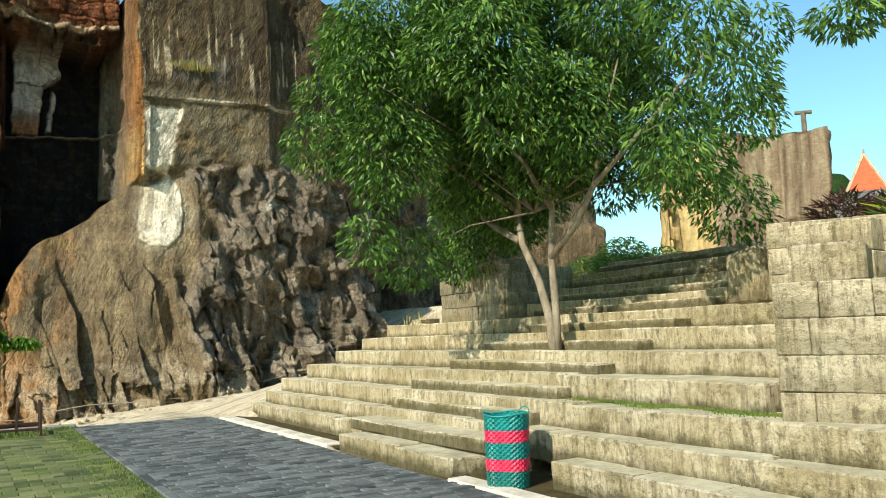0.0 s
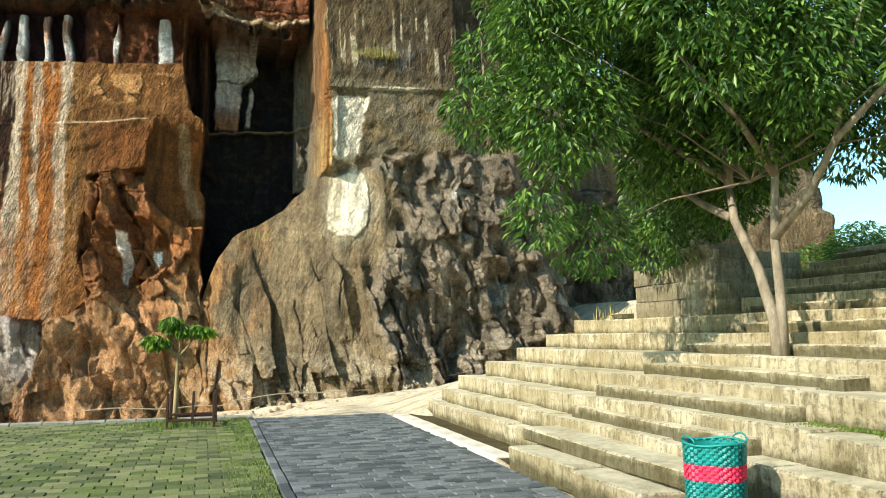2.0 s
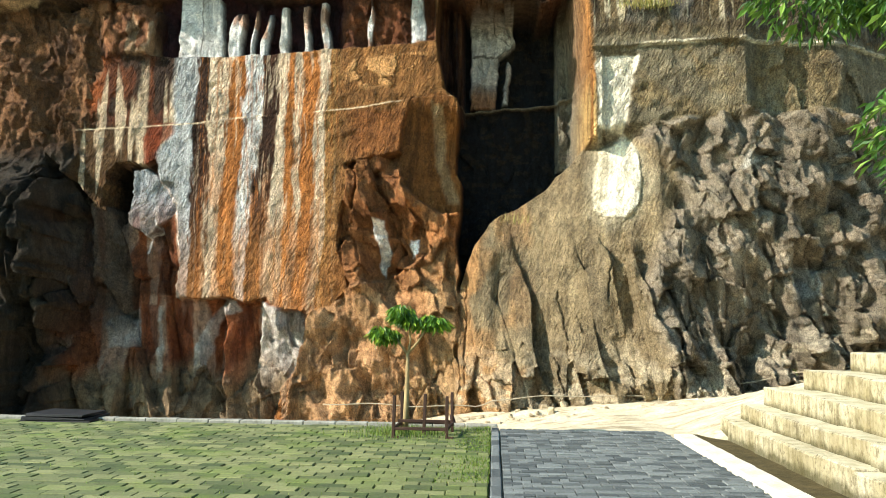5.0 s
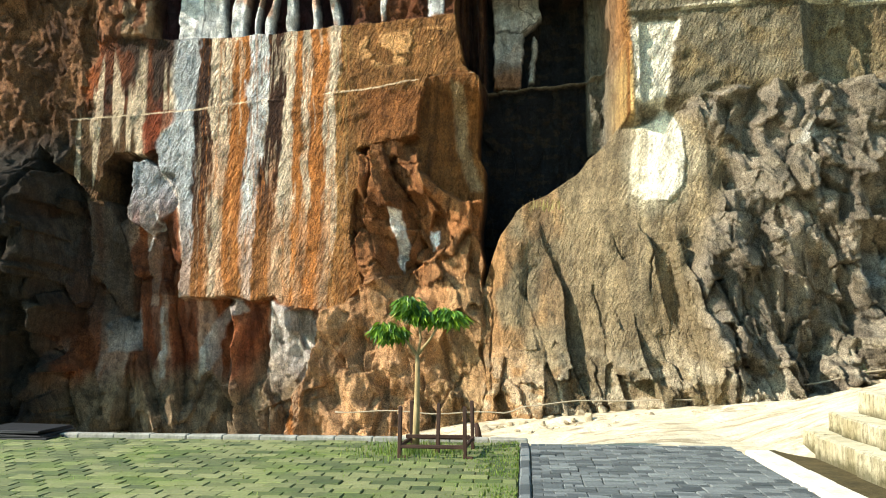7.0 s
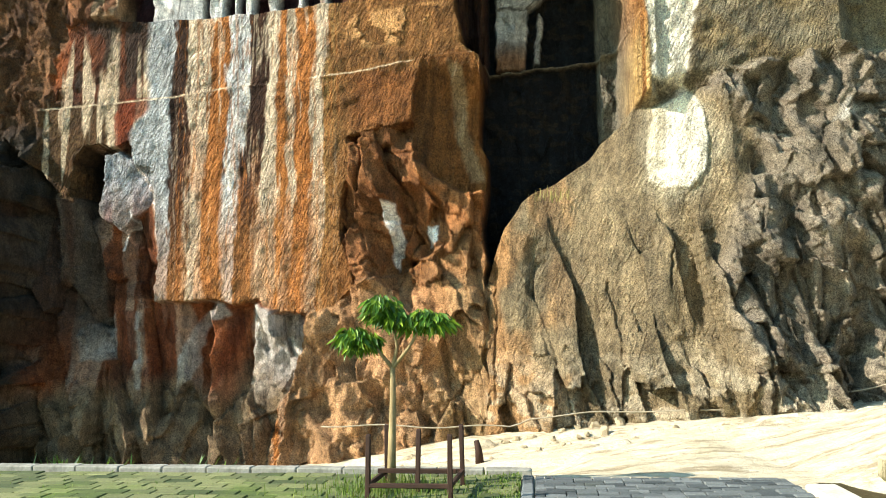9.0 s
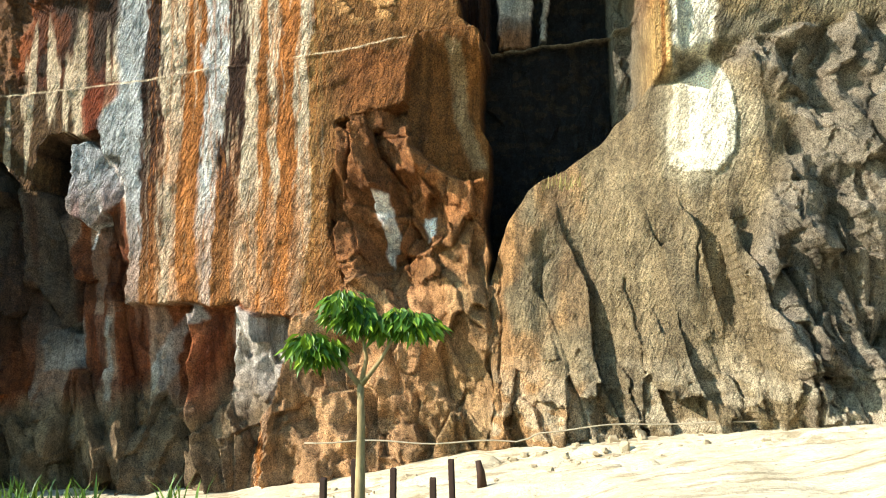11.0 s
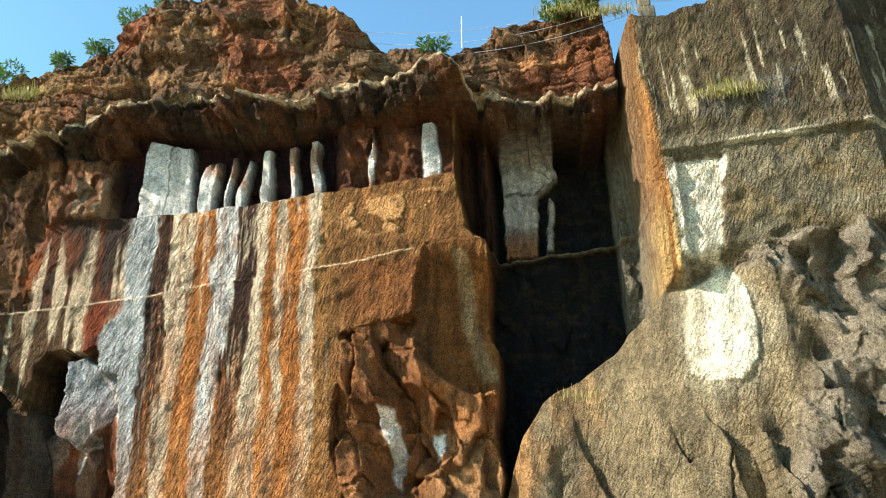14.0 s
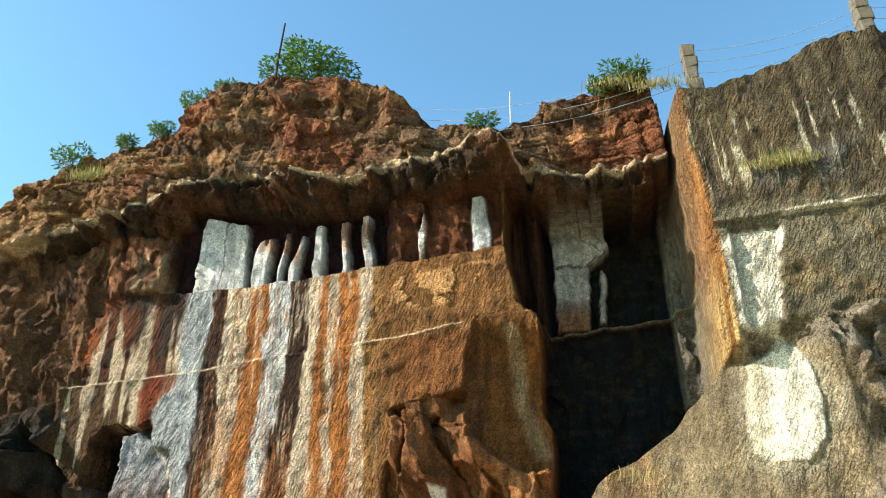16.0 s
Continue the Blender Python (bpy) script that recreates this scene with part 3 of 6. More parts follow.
    col = lay(col, up_l, ucol)

    # broken rock left of the face and low down
    rl = sstep(-12.3, -12.7, x + 0.8 * wob + (rough_mid - 0.5) * 0.9 - 0.22 * np.clip(z - 7.2, 0, 4))
    y = y * (1 - rl) + rl * (23.9 + 1.6 * sstep(5.8, 7.6, z) - (1.2 * (rough_big - 0.4) + 0.6 * rough_mid) * (1 - 0.55 * sstep(6.0, 7.8, z)) - 0.28 * rough_small + 0.06 * (z - 8))
    rl2 = inside(xj, zj, [(-13.4, 7.4), (-12.8, 6.9), (-12.2, 6.2), (-11.7, 5.6), (-11.3, 5.5), (-11.3, 6.7), (-11.1, 7.1), (-10.5, 7.1), (-10.1, 7.02), (-9.7, 7.15), (-9.5, 6.5), (-9.1, 6.4), (-8.9, 5.5), (-8.75, 3.9), (-8.85, 2.56), (-7.0, 2.62), (-6.5, 2.42),
                          (-5.85, 2.62), (-5.1, 2.2), (-4.45, 2.2), (-4.45, 1.6), (-4.6, 0.6), (-5.2, -0.3), (-5.6, -2.5), (-13.2, -2.5)], 0.04)
    blob = inside(xj, zj, [(-10.45, 6.85), (-10.05, 7.0), (-9.2, 6.5), (-8.95, 6.4), (-8.7, 5.85), (-9.05, 5.4), (-9.6, 5.0), (-9.9, 4.6), (-10.6, 5.1), (-10.5, 5.95)], 0.04)
    scal = shards(xv * 0.95 + 0.3, zv * 0.24, 101, 1.1)
    y = y + rl2 * (0.25 + 0.2 * (x + 9.5)) * blob + rl2 * (1 - blob) * (1.1 - 1.0 * scal - 0.22 * rough_mid - 0.07 * rough_small - 0.35 * sstep(1.0, -1.2, z) * (0.4 + rough_mid))
    y = y - 0.22 * rl2 * inside(xj, zj, [(-6.05, 2.5), (-4.7, 2.22), (-4.54, 1.7), (-4.61, 0.62), (-5.1, -0.32), (-5.8, -0.6), (-6.1, -0.17), (-5.98, 1.46)], 0.04)
    streak = fbm(x * 1.9 + z * 0.15, z * 0.2, 103)
    scol = rgb(136, 76, 42) * (0.3 + 1.2 * fbm(x * 3.4, z * 0.5, 105))[..., None]
    scol = lay(scol, 0.5 * sstep(0.55, 0.6, streak), rgb(176, 150, 124))
    for poly, amt in (([(-6.05, 2.5), (-4.7, 2.22), (-4.54, 1.7), (-4.61, 0.62), (-5.1, -0.32), (-5.8, -0.6), (-6.1, -0.17), (-5.98, 1.46)], 0.85),
                      ([(-6.88, 2.66), (-6.65, 2.17), (-7.46, 2.0), (-7.72, 0.66), (-7.9, -0.7), (-8.1, -0.6), (-8.2, 0.95), (-7.7, 2.05), (-7.3, 2.66)], 0.7),
                      ([(-11.25, 1.85), (-10.2, 2.3), (-10.07, 1.0), (-11.05, 0.95)], 0.6), ([(-9.42, 2.3), (-9.28, 2.3), (-9.1, 0.2), (-9.3, 0.2)], 0.6)):
        scol = lay(scol, inside(xj, zj, poly, 0.05) * amt, rgb(200, 190, 174) * (0.4 + 0.85 * fbm(x * 6, z * 0.5, 106, 4, 0.6))[..., None])
    for poly in ([(-8.95, 2.5), (-8.3, 2.56), (-8.25, -0.4), (-9.1, -0.5)], [(-10.1, 2.4), (-9.45, 2.4), (-9.4, 0.4), (-9.9, 0.6)], [(-6.6, 2.3), (-6.15, 2.3), (-6.5, 1.2), (-6.9, 0.2), (-6.8, 1.4)]):
        scol = lay(scol, inside(xj, zj, poly, 0.06) * 0.75, rgb(104, 52, 28))
    scol = lay(scol, inside(xj, zj, [(-9.9, 4.5), (-9.5, 5.0), (-9.05, 5.3), (-8.95, 3.6), (-9.1, 2.7), (-10.6, 2.7), (-10.6, 3.3)], 0.06) * 0.6, rgb(72, 42, 24))
    scol = lay(scol, sstep(0.9, -0.3, z + (fbm(x, z, 107) - 0.5) * 1.5), rgb(128, 106, 78) * (0.35 + 1.1 * fbm(x * 2, z * 2, 108))[..., None])
    # Left end darkened in colour, in place of the shadow lying on it.
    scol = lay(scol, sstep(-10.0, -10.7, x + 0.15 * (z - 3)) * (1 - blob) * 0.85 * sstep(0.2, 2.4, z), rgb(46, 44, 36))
    # Pale patch painted in the blue-grey of white rock in shadow.
    scol = lay(scol, blob * (0.35 + 0.45 * sstep(5.0, 6.2, z)), rgb(172, 178, 178) * (0.45 + 0.75 * fbm(x * 3.5 + z * 0.8, z * 0.6, 115, 4, 0.6))[..., None])
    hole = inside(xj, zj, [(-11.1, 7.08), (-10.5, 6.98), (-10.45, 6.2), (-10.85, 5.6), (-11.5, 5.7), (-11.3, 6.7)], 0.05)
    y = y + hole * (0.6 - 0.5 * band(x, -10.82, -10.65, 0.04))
    # The hole's inner shade is painted near-black.
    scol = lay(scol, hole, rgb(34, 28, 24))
    scol = lay(scol, crack(xj, zj, [(-9.55, 6.5), (-9.1, 5.9), (-8.9, 5.3), (-8.88, 4.2)], 0.07) * 0.8, rgb(226, 206, 190))
    scol = lay(scol, crack(xj, zj, [(-9.7, 5.2), (-9.6, 4.9), (-9.9, 4.6), (-10.0, 4.1)], 0.05) * 0.8, rgb(226, 216, 206))
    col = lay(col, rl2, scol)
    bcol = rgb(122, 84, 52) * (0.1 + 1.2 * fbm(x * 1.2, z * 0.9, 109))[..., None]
    # Below about 8 m the shadow on this rock is painted in.
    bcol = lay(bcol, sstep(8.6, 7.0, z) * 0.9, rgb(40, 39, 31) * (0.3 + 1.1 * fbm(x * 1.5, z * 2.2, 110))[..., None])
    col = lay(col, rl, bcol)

    # orange broken pocket, then the scooped corner beside the cave
    pocket = inside(xj, zj, [(-3.3, 7.1), (-2.6, 7.3), (-1.5, 7.5), (-1.4, 8.4), (-1.15, 9.35), (-0.3, 9.5), (0.3, 9.4), (0.75, 7.4), (0.75, -2), (-4.9, -2), (-4.55, 0.8), (-4.35, 2.15), (-3.6, 2.4),
                             (-3.05, 2.95), (-3.45, 4.1), (-3.45, 5.4), (-3.2, 6.2)], 0.03)
    hollow = inside(xj, zj, [(-3.4, 7.2), (-1.5, 7.6), (-1.5, 6.0), (-0.7, 5.2), (-0.4, 4.2), (-1.9, 3.3), (-3.1, 3.0), (-3.6, 4.1)], 0.08)
    scoop = inside(xj, zj, [(-1.6, 7.6), (-1.4, 9.7), (0.7, 9.8), (0.85, 8.8), (0.8, 6.0), (0.45, 5.5), (-0.1, 5.5), (-0.9, 5.9), (-1.4, 6.4)], 0.1)
    low = sstep(3.4, 1.6, z)
    pdepth = 0.45 + 0.4 * hollow - (1.15 * (rough_big - 0.3) + 0.95 * (rough_mid - 0.25)) * (1 - 0.3 * low) - 0.16 * rough_small - 0.45 * low - 0.5 * sstep(1.6, -1, z)
    y = y + pocket * ((1 - scoop) * pdepth + scoop * ((0.35 + 0.75 * sstep(-1.4, 0.5, x)) * sstep(9.55, 8.3, z + 0.25 * (x + 1)) + 0.22 * (fbm(x * 2 - z * 0.4, z * 0.2, 112) - 0.5)))
    pcol = rgb(172, 114, 66) * (0.4 + 0.95 * fbm(x * 1.8, z * 1.2, 113))[..., None]
    # Shade of the hollow, painted as a darker brown.
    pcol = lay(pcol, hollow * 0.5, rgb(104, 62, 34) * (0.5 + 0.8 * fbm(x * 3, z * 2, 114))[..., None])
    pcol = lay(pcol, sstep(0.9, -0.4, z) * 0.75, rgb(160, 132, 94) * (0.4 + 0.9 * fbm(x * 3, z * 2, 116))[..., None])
    # Sunlit look of the low rock, painted as a lighter tan.
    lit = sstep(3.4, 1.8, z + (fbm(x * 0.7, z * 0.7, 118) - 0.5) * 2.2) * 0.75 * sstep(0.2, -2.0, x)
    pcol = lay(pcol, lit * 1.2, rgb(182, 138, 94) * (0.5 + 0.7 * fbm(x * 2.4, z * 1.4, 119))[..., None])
    pcol = lay(pcol, sstep(-1.6, 0.0, x) * sstep(5.0, 3.0, z) * 0.6, rgb(164, 134, 92) * (0.5 + 0.9 * fbm(x * 2.5, z * 1.1, 120))[..., None])
    pw = np.maximum(inside(xj, zj, [(-2.33, 5.24), (-2.0, 5.2), (-1.88, 4.6), (-1.75, 4.2), (-2.0, 3.35), (-2.14, 3.65), (-2.12, 4.47), (-2.3, 4.75)], 0.04),
                    inside(xj, zj, [(-1.17, 4.6), (-0.8, 4.6), (-0.88, 4.15), (-1.07, 4.0)], 0.04))
    pcol = lay(pcol, pw, rgb(232, 222, 208))
    scoopcol = rgb(124, 80, 38) * (0.35 + 1.1 * fbm(x * 4.2 - z * 0.5, z * 0.25, 117))[..., None]
    scoopcol = lay(scoopcol, inside(xj, zj, [(-0.45, 9.2), (-0.05, 9.0), (0.0, 7.4), (0.45, 5.9), (0.1, 5.9), (-0.35, 7.2)], 0.08) * 0.6, rgb(166, 142, 104))
    # Niche shade painted down the scoop's left side.
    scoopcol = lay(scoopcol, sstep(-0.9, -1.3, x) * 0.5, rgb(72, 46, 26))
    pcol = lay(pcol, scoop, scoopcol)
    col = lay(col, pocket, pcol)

    # grey apron below the cave, its crest rising to the right
    crest = np.interp(x, [0.4, 0.67, 1.02, 1.5, 2.8, 3.6, 4.1, 4.4, 5.0, 6, 9], [2.6, 3.5, 4.4, 5.15, 6.0, 6.6, 6.95, 7.3, 7.6, 7.8, 8.1]) + (fbm(x * 1.6, 0 * x + 4, 121) - 0.5) * 0.35
    face = np.interp(x, [0.3, 1.0, 3.3, 5, 6.5, 9, 12.5, 14, 16, 20, 34], [25.4, 25.0, 24.45, 23.7, 22.9, 23.0, 23.7, 24.3, 27.6, 30.6, 30.6])
    apron_y = face + 0.14 * (z - 4.5) * sstep(9, 4, x) + 0.28 * np.clip(z - 4.5, 0, 4) * sstep(5.5, 3, x)
    apron_y = apron_y - 0.9 * (fbm(xw * 0.8, zw * 0.26, 123) - 0.5) - 0.55 * (shards(xv * 1.2, zv * 0.27, 124, 1.2, 0.05) - 0.4) * sstep(5.2, 2.5, z + wob * 2) - 0.2 * (rough_mid - 0.4) * sstep(2.8, 1.2, z) + (fine - 0.5) * 0.09
    rr = inside(xw, zw, [(5.75, 7.6), (6.3, 7.9), (7.6, 8.1), (9.9, 8.7), (10.6, 10.2), (22, 11), (22, -1), (6.6, -1), (6.3, 1.0), (5.8, 2.8), (6.3, 4.2), (7.1, 5.6), (7.0, 6.5), (6.4, 7.0)], 0.2)
    apron_y = apron_y - rr * (0.95 * (rough_big - 0.35) + 1.2 * (rough_mid - 0.3) + 0.3 * rough_small)
    foot = sstep(1.7, -0.2, z - 0.12 * np.clip(x - 3, 0, 20))
    apron_y = apron_y - foot * (0.2 + 0.3 * rough_mid + 0.24 * rough_small)
    on_apron = sstep(-0.06, 0.12, crest - z) * sstep(0.42, 0.62, x)
    for pts, w in CRACKS:
        apron_y = apron_y + 0.1 * crack(xj, zj, pts, w)
    acol = rgb(148, 128, 94) * (0.4 + 0.85 * fbm(x * 2.2, z * 0.4, 127, 4))[..., None]
    warm = (sstep(4.2, 1.0, x) * 0.6 * sstep(0.4, 0.65, fbm(x * 1.2, z * 0.8, 129)))[..., None]
    acol = acol * (1 - warm) + rgb(180, 128, 74) * warm
    darkst = sstep(0.55, 0.68, fbm(x * 2.2, z * 0.3, 131))[..., None] * 0.45
    acol = acol * (1 - darkst) + rgb(84, 76, 60) * darkst
    rcol2 = rgb(138, 124, 102) * (0.35 + 0.95 * fbm(x * 1.2, z * 1.1, 133))[..., None]
    acol = acol * (1 - rr[..., None]) + rcol2 * rr[..., None]
    for poly, tone in (([(13.0, 2.9), (13.5, 4.2), (13.9, 3.6), (13.6, 2.8)], (212, 200, 176)), ([(10.2, 2.6), (10.3, 3.6), (10.9, 3.5), (11.0, 2.7)], (160, 164, 158)), ([(8.7, 6.3), (8.9, 6.9), (9.2, 6.7)], (206, 200, 184))):
        pv = (inside(xw, zw, poly, 0.12) * 0.75)[..., None]
        acol = acol * (1 - pv) + rgb(*tone) * pv
    deep = inside(xw, zw, [(13.9, 2.3), (13.6, 5.0), (14.2, 8.2), (16.5, 8.0), (17.5, 2.5)], 0.3)
    apron_y = apron_y + 1.6 * deep
    pale = (foot * 0.5 * sstep(0.45, 0.6, fbm(x * 2, z * 4, 135)))[..., None]
    acol = acol * (1 - pale) + rgb(196, 180, 148) * pale

    # the cave
    cleft = np.interp(z, [2.6, 3.6, 9.3, 9.7, 13], [0.53, 0.46, 0.42, -0.12, -0.3]) + (fbm(z * 1.1, 0 * z + 7, 139) - 0.5) * 0.3
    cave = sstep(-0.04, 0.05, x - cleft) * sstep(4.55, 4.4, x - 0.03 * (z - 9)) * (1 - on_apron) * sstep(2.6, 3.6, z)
    lipz = 9.25 + 0.1 * x + (fbm(x * 2, 0 * x, 137) - 0.5) * 0.15
    cy = 27.6 + (fine - 0.5) * 0.15 + 0.3 * (rough_mid - 0.5) - 0.08 * rough_small
    slab = inside(xj, z, [(0.78, 9.5), (0.8, 11.4), (0.76, 12.5), (2.25, 12.7), (2.4, 11.8), (1.8, 11.35), (1.68, 9.5)], 0.03)
    thinrib = inside(xj, z, [(1.95, 9.7), (2.12, 9.7), (2.25, 11.1), (2.08, 11.3)], 0.03)
    cy = cy - 0.45 * slab - 0.3 * thinrib + slab * 0.12 * (z < 11.4)
    cy = cy - 0.3 * band(z, lipz - 0.07, lipz + 0.07, 0.03) - 0.15 * (z < lipz)
    cy = cy - 0.5 * band(x, 3.85, 4.5, 0.04) * (z > 7.2)
    post = sstep(0.62, 0.5, x) * (z > 8.8)
    cy = cy - post * (0.9 + 0.9 * (fbm(x * 9, z * 0.5, 138) - 0.4))
    # Near-black base: the cave's deep shade is painted into the rock colour.
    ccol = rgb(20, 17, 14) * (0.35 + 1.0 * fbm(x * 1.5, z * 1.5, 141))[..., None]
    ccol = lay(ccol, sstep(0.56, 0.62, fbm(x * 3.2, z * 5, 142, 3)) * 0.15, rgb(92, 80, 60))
    ccol = lay(ccol, slab * sstep(9.5, 10.6, z), rgb(190, 186, 174) * (0.65 + 0.5 * fine)[..., None])
    ccol = lay(ccol, slab * sstep(10.8, 9.7, z) * 0.85, rgb(150, 108, 74))
    ccol = lay(ccol, slab * np.maximum(crack(xj, zj, [(0.8, 11.4), (1.7, 11.38), (2.3, 11.75)], 0.04), crack(xj, zj, [(1.35, 12.9), (1.7, 12.2), (2.2, 11.8)], 0.03)) * 0.75, rgb(40, 36, 30))
    ccol = lay(ccol, thinrib * 0.85, rgb(190, 184, 170))
    ccol = lay(ccol, band(x, 3.8, 4.5, 0.05) * (z > 7.2) * 0.6, rgb(140, 130, 108))
    ccol = lay(ccol, band(z, lipz - 0.05, lipz + 0.05, 0.03) * 0.55, rgb(166, 150, 122))
    ccol = lay(ccol, post * 0.7, rgb(84, 52, 30) * (0.2 + 1.2 * fbm(x * 9, z * 0.4, 140))[..., None])
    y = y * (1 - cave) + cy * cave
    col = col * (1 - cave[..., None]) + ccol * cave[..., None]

    # the big block on the right, its side wall beside the cave
    edge = np.interp(z, [7, 9.8, 12.5, 13.9], [4.66, 4.6, 4.36, 4.42]) + (fbm(z * 1.3, 0 * z, 145) - 0.5) * 0.12
    blk = sstep(-0.36, 0.02, x - edge)
    by = np.interp(x, [4.8, 9.0, 9.4, 12, 14, 16, 20, 34], [23.1, 22.7, 23.1, 23.6, 24.6, 28.0, 31.0, 31.0]) + 0.15 * wob + (fine - 0.5) * 0.14
    by = by + 0.10 * (z < 10.27 + 0.02 * (x - 6)) - 0.025 * band(z, 10.22 + 0.02 * (x - 6), 10.36 + 0.02 * (x - 6), 0.03)
    by = by + np.clip(z - 11.0, 0, 9) * 0.09
    by = by + sstep(9.2, 10.2, x) * (rough_big - 0.5) * -0.5
    slot = inside(x, z, [(4.9, 10.1), (5.9, 10.05), (5.6, 7.7), (4.9, 7.4)], 0.05)
    by = by + 0.14 * slot
    side = sstep(0.1, -0.1, x - edge - 0.06)
    gcol = rgb(126, 114, 88) * (0.5 + 0.75 * fbm(x * 2.2, z * 0.5, 147))[..., None]
    gcol = lay(gcol, sstep(0.5, 0.64, fbm(x * 0.8, z * 0.8, 149)) * 0.4, rgb(132, 106, 60))
    gcol = lay(gcol, sstep(10.45, 10.8, z) * 0.75, rgb(86, 72, 48) * (0.35 + 1.1 * fbm(x * 1.6, z * 0.6, 150))[..., None])
    gcol = lay(gcol, sstep(0.45, 0.6, fbm(x * 3.0, z * 0.35, 152)) * 0.7 * sstep(10.4, 11.6, z), rgb(58, 46, 30))
    gcol = lay(gcol, sstep(0.62, 0.66, fbm(x * 11, z * 0.7, 154)) * 0.6 * band(z, 11.0, 13.6, 0.6) * sstep(0.42, 0.55, fbm(x * 0.9, z * 0.9, 153)), rgb(206, 190, 154))
    gcol = lay(gcol, band(z, 11.0, 11.9, 0.3) * sstep(0.48, 0.6, fbm(x * 2.4, z * 1.4, 157)) * 0.2, rgb(150, 152, 146))
    gcol = lay(gcol, band(z, 10.24 + 0.02 * (x - 6), 10.36 + 0.02 * (x - 6), 0.02) * 0.8 * (x > 5.8) * sstep(0.3, 0.45, fbm(x * 1.3, z, 156)), rgb(208, 194, 160))
    scol2 = rgb(172, 116, 58) * (0.4 + 1.0 * fbm(z * 0.35 + 3, x * 16, 151))[..., None]
    scol2 = lay(scol2, sstep(11.2, 12.6, z) * 0.45, rgb(124, 92, 56))
    scol2 = lay(scol2, band(z, 6.3, 9.2, 0.6) * 0.55 * sstep(0.38, 0.55, fbm(z * 0.6, x * 12, 155)), rgb(236, 202, 128))
    gcol = lay(gcol, side, scol2)
    y = y * (1 - blk) + by * blk
    col = col * (1 - blk[..., None]) + gcol * blk[..., None]
    lowb = sstep(-0.25, 0.15, crest - z + (rough_mid - 0.5) * 0.5) * sstep(4.6, 5.2, x)
    a = np.maximum(on_apron * sstep(5.6, 5.2, x), lowb)
    y = y * (1 - a) + apron_y * a
    col = col * (1 - a[..., None]) + acol * a[..., None]

    # fresh white scar
    scar = inside(xj, zj, [(4.62, 9.75), (4.9, 10.05), (5.95, 10.0), (5.72, 8.8), (5.55, 7.7), (5.66, 7.55), (5.95, 7.05), (6.02, 6.3), (5.9, 5.4), (5.55, 5.05), (4.95, 5.1), (4.68, 5.4), (4.7, 6.2), (4.88, 7.2),
                           (4.72, 7.6), (4.76, 8.7)], 0.045)
    notch = inside(xj, zj, [(4.7, 7.75), (5.3, 7.72), (5.5, 7.6), (5.2, 7.35), (4.85, 7.25)], 0.05)
    y = y - 0.10 * scar * band(z, 4.9, 7.4, 0.1) + 0.12 * notch + 0.03 * scar * (fbm(x * 5, z * 5, 158) - 0.5)
    glow = inside(xw, zw, [(4.75, 7.4), (5.6, 7.5), (6.15, 6.9), (6.35, 5.8), (5.9, 5.0), (5.0, 4.8), (4.55, 5.3)], 0.3)
    col = lay(col, glow * 0.4, rgb(206, 194, 160))
    scar = scar * sstep(4.85, 5.35, z + (fbm(x * 4, z * 2, 159) - 0.5) * 0.9)
    col = lay(col, scar, rgb(230, 218, 188) * (0.78 + 0.36 * fbm(x * 3, z * 1.6, 155))[..., None])
    col = lay(col, notch * 0.8, rgb(112, 100, 78))
    col = lay(col, scar * sstep(5.25, 4.9, x + (fine - 0.5) * 0.4) * sstep(7.9, 7.0, z) * 0.65, rgb(182, 168, 134))

    # eave and the layered cap
    capm = sstep(-0.05, 0.07, z - eave) * sstep(0.05, -0.1, x - edge + 0.25)
    line = np.interp(x, [-15.2, -12.9, -11.3, -10, -8.2, -6.5, -4.8, -3.2, -0.3, 0.25, 1.4, 2.9, 4.3], [12.6, 13.1, 13.45, 14.0, 14.1, 13.95, 13.6, 13.9, 13.9, 13.25, 13.05, 13.05, 13.3])
    line = line + (fbm(x * 1.1, 0 * x + 8, 160) - 0.5) * 0.25
    crown = np.interp(x, [p[0] for p in SKYLINE], [p[1] for p in SKYLINE])
    up = np.clip((z - line) / np.maximum(crown - line, 0.5), 0, 1.3)
    zb = z + 0.05 * x + 1.1 * (fbm(x * 0.4, z * 0.5, 161) - 0.5) + 0.35 * (fbm(x * 1.6, z * 1.6, 162) - 0.5)
    b1, g1 = beds(xw, zb, 0.62, 1.5, 164)
    b2, g2 = beds(xj, zb, 0.17, 1.7, 168)
    above = sstep(-0.02, 0.05, z - line)
    lipy = 24.9 - 0.3 * (b1 - 0.4) + 0.1 * g1 - 0.12 * (b2 - 0.4) - 0.5 * band(x, -1.2, 0.2, 0.4) - 0.55 * (shards(xv * 0.6, zv * 0.9, 44, 0.8) - 0.4) - 0.65 * (rough_mid - 0.4) - 0.34 * rough_small + 0.55 * (1 - sstep(-0.05, 0.6, z - eave)) + 0.25 * sstep(-9.9, -10.6, x)
    top_y = 25.0 + 0.65 * up + 0.35 * sstep(0.5, 0.56, up) - 0.4 * (b1 - 0.4) + 0.14 * g1 - 0.14 * (b2 - 0.4) + 0.06 * g2 - 0.6 * (rough_big - 0.4) - 0.35 * (rough_mid - 0.4) - 0.12 * rough_small
    capy = lipy * (1 - above) + top_y * above
    y = y * (1 - capm) + capy * capm
    kcol = rgb(134, 82, 50) * (0.3 + 0.75 * fbm(x * 0.9, zb * 2.6, 163) + 0.45 * b2)[..., None]
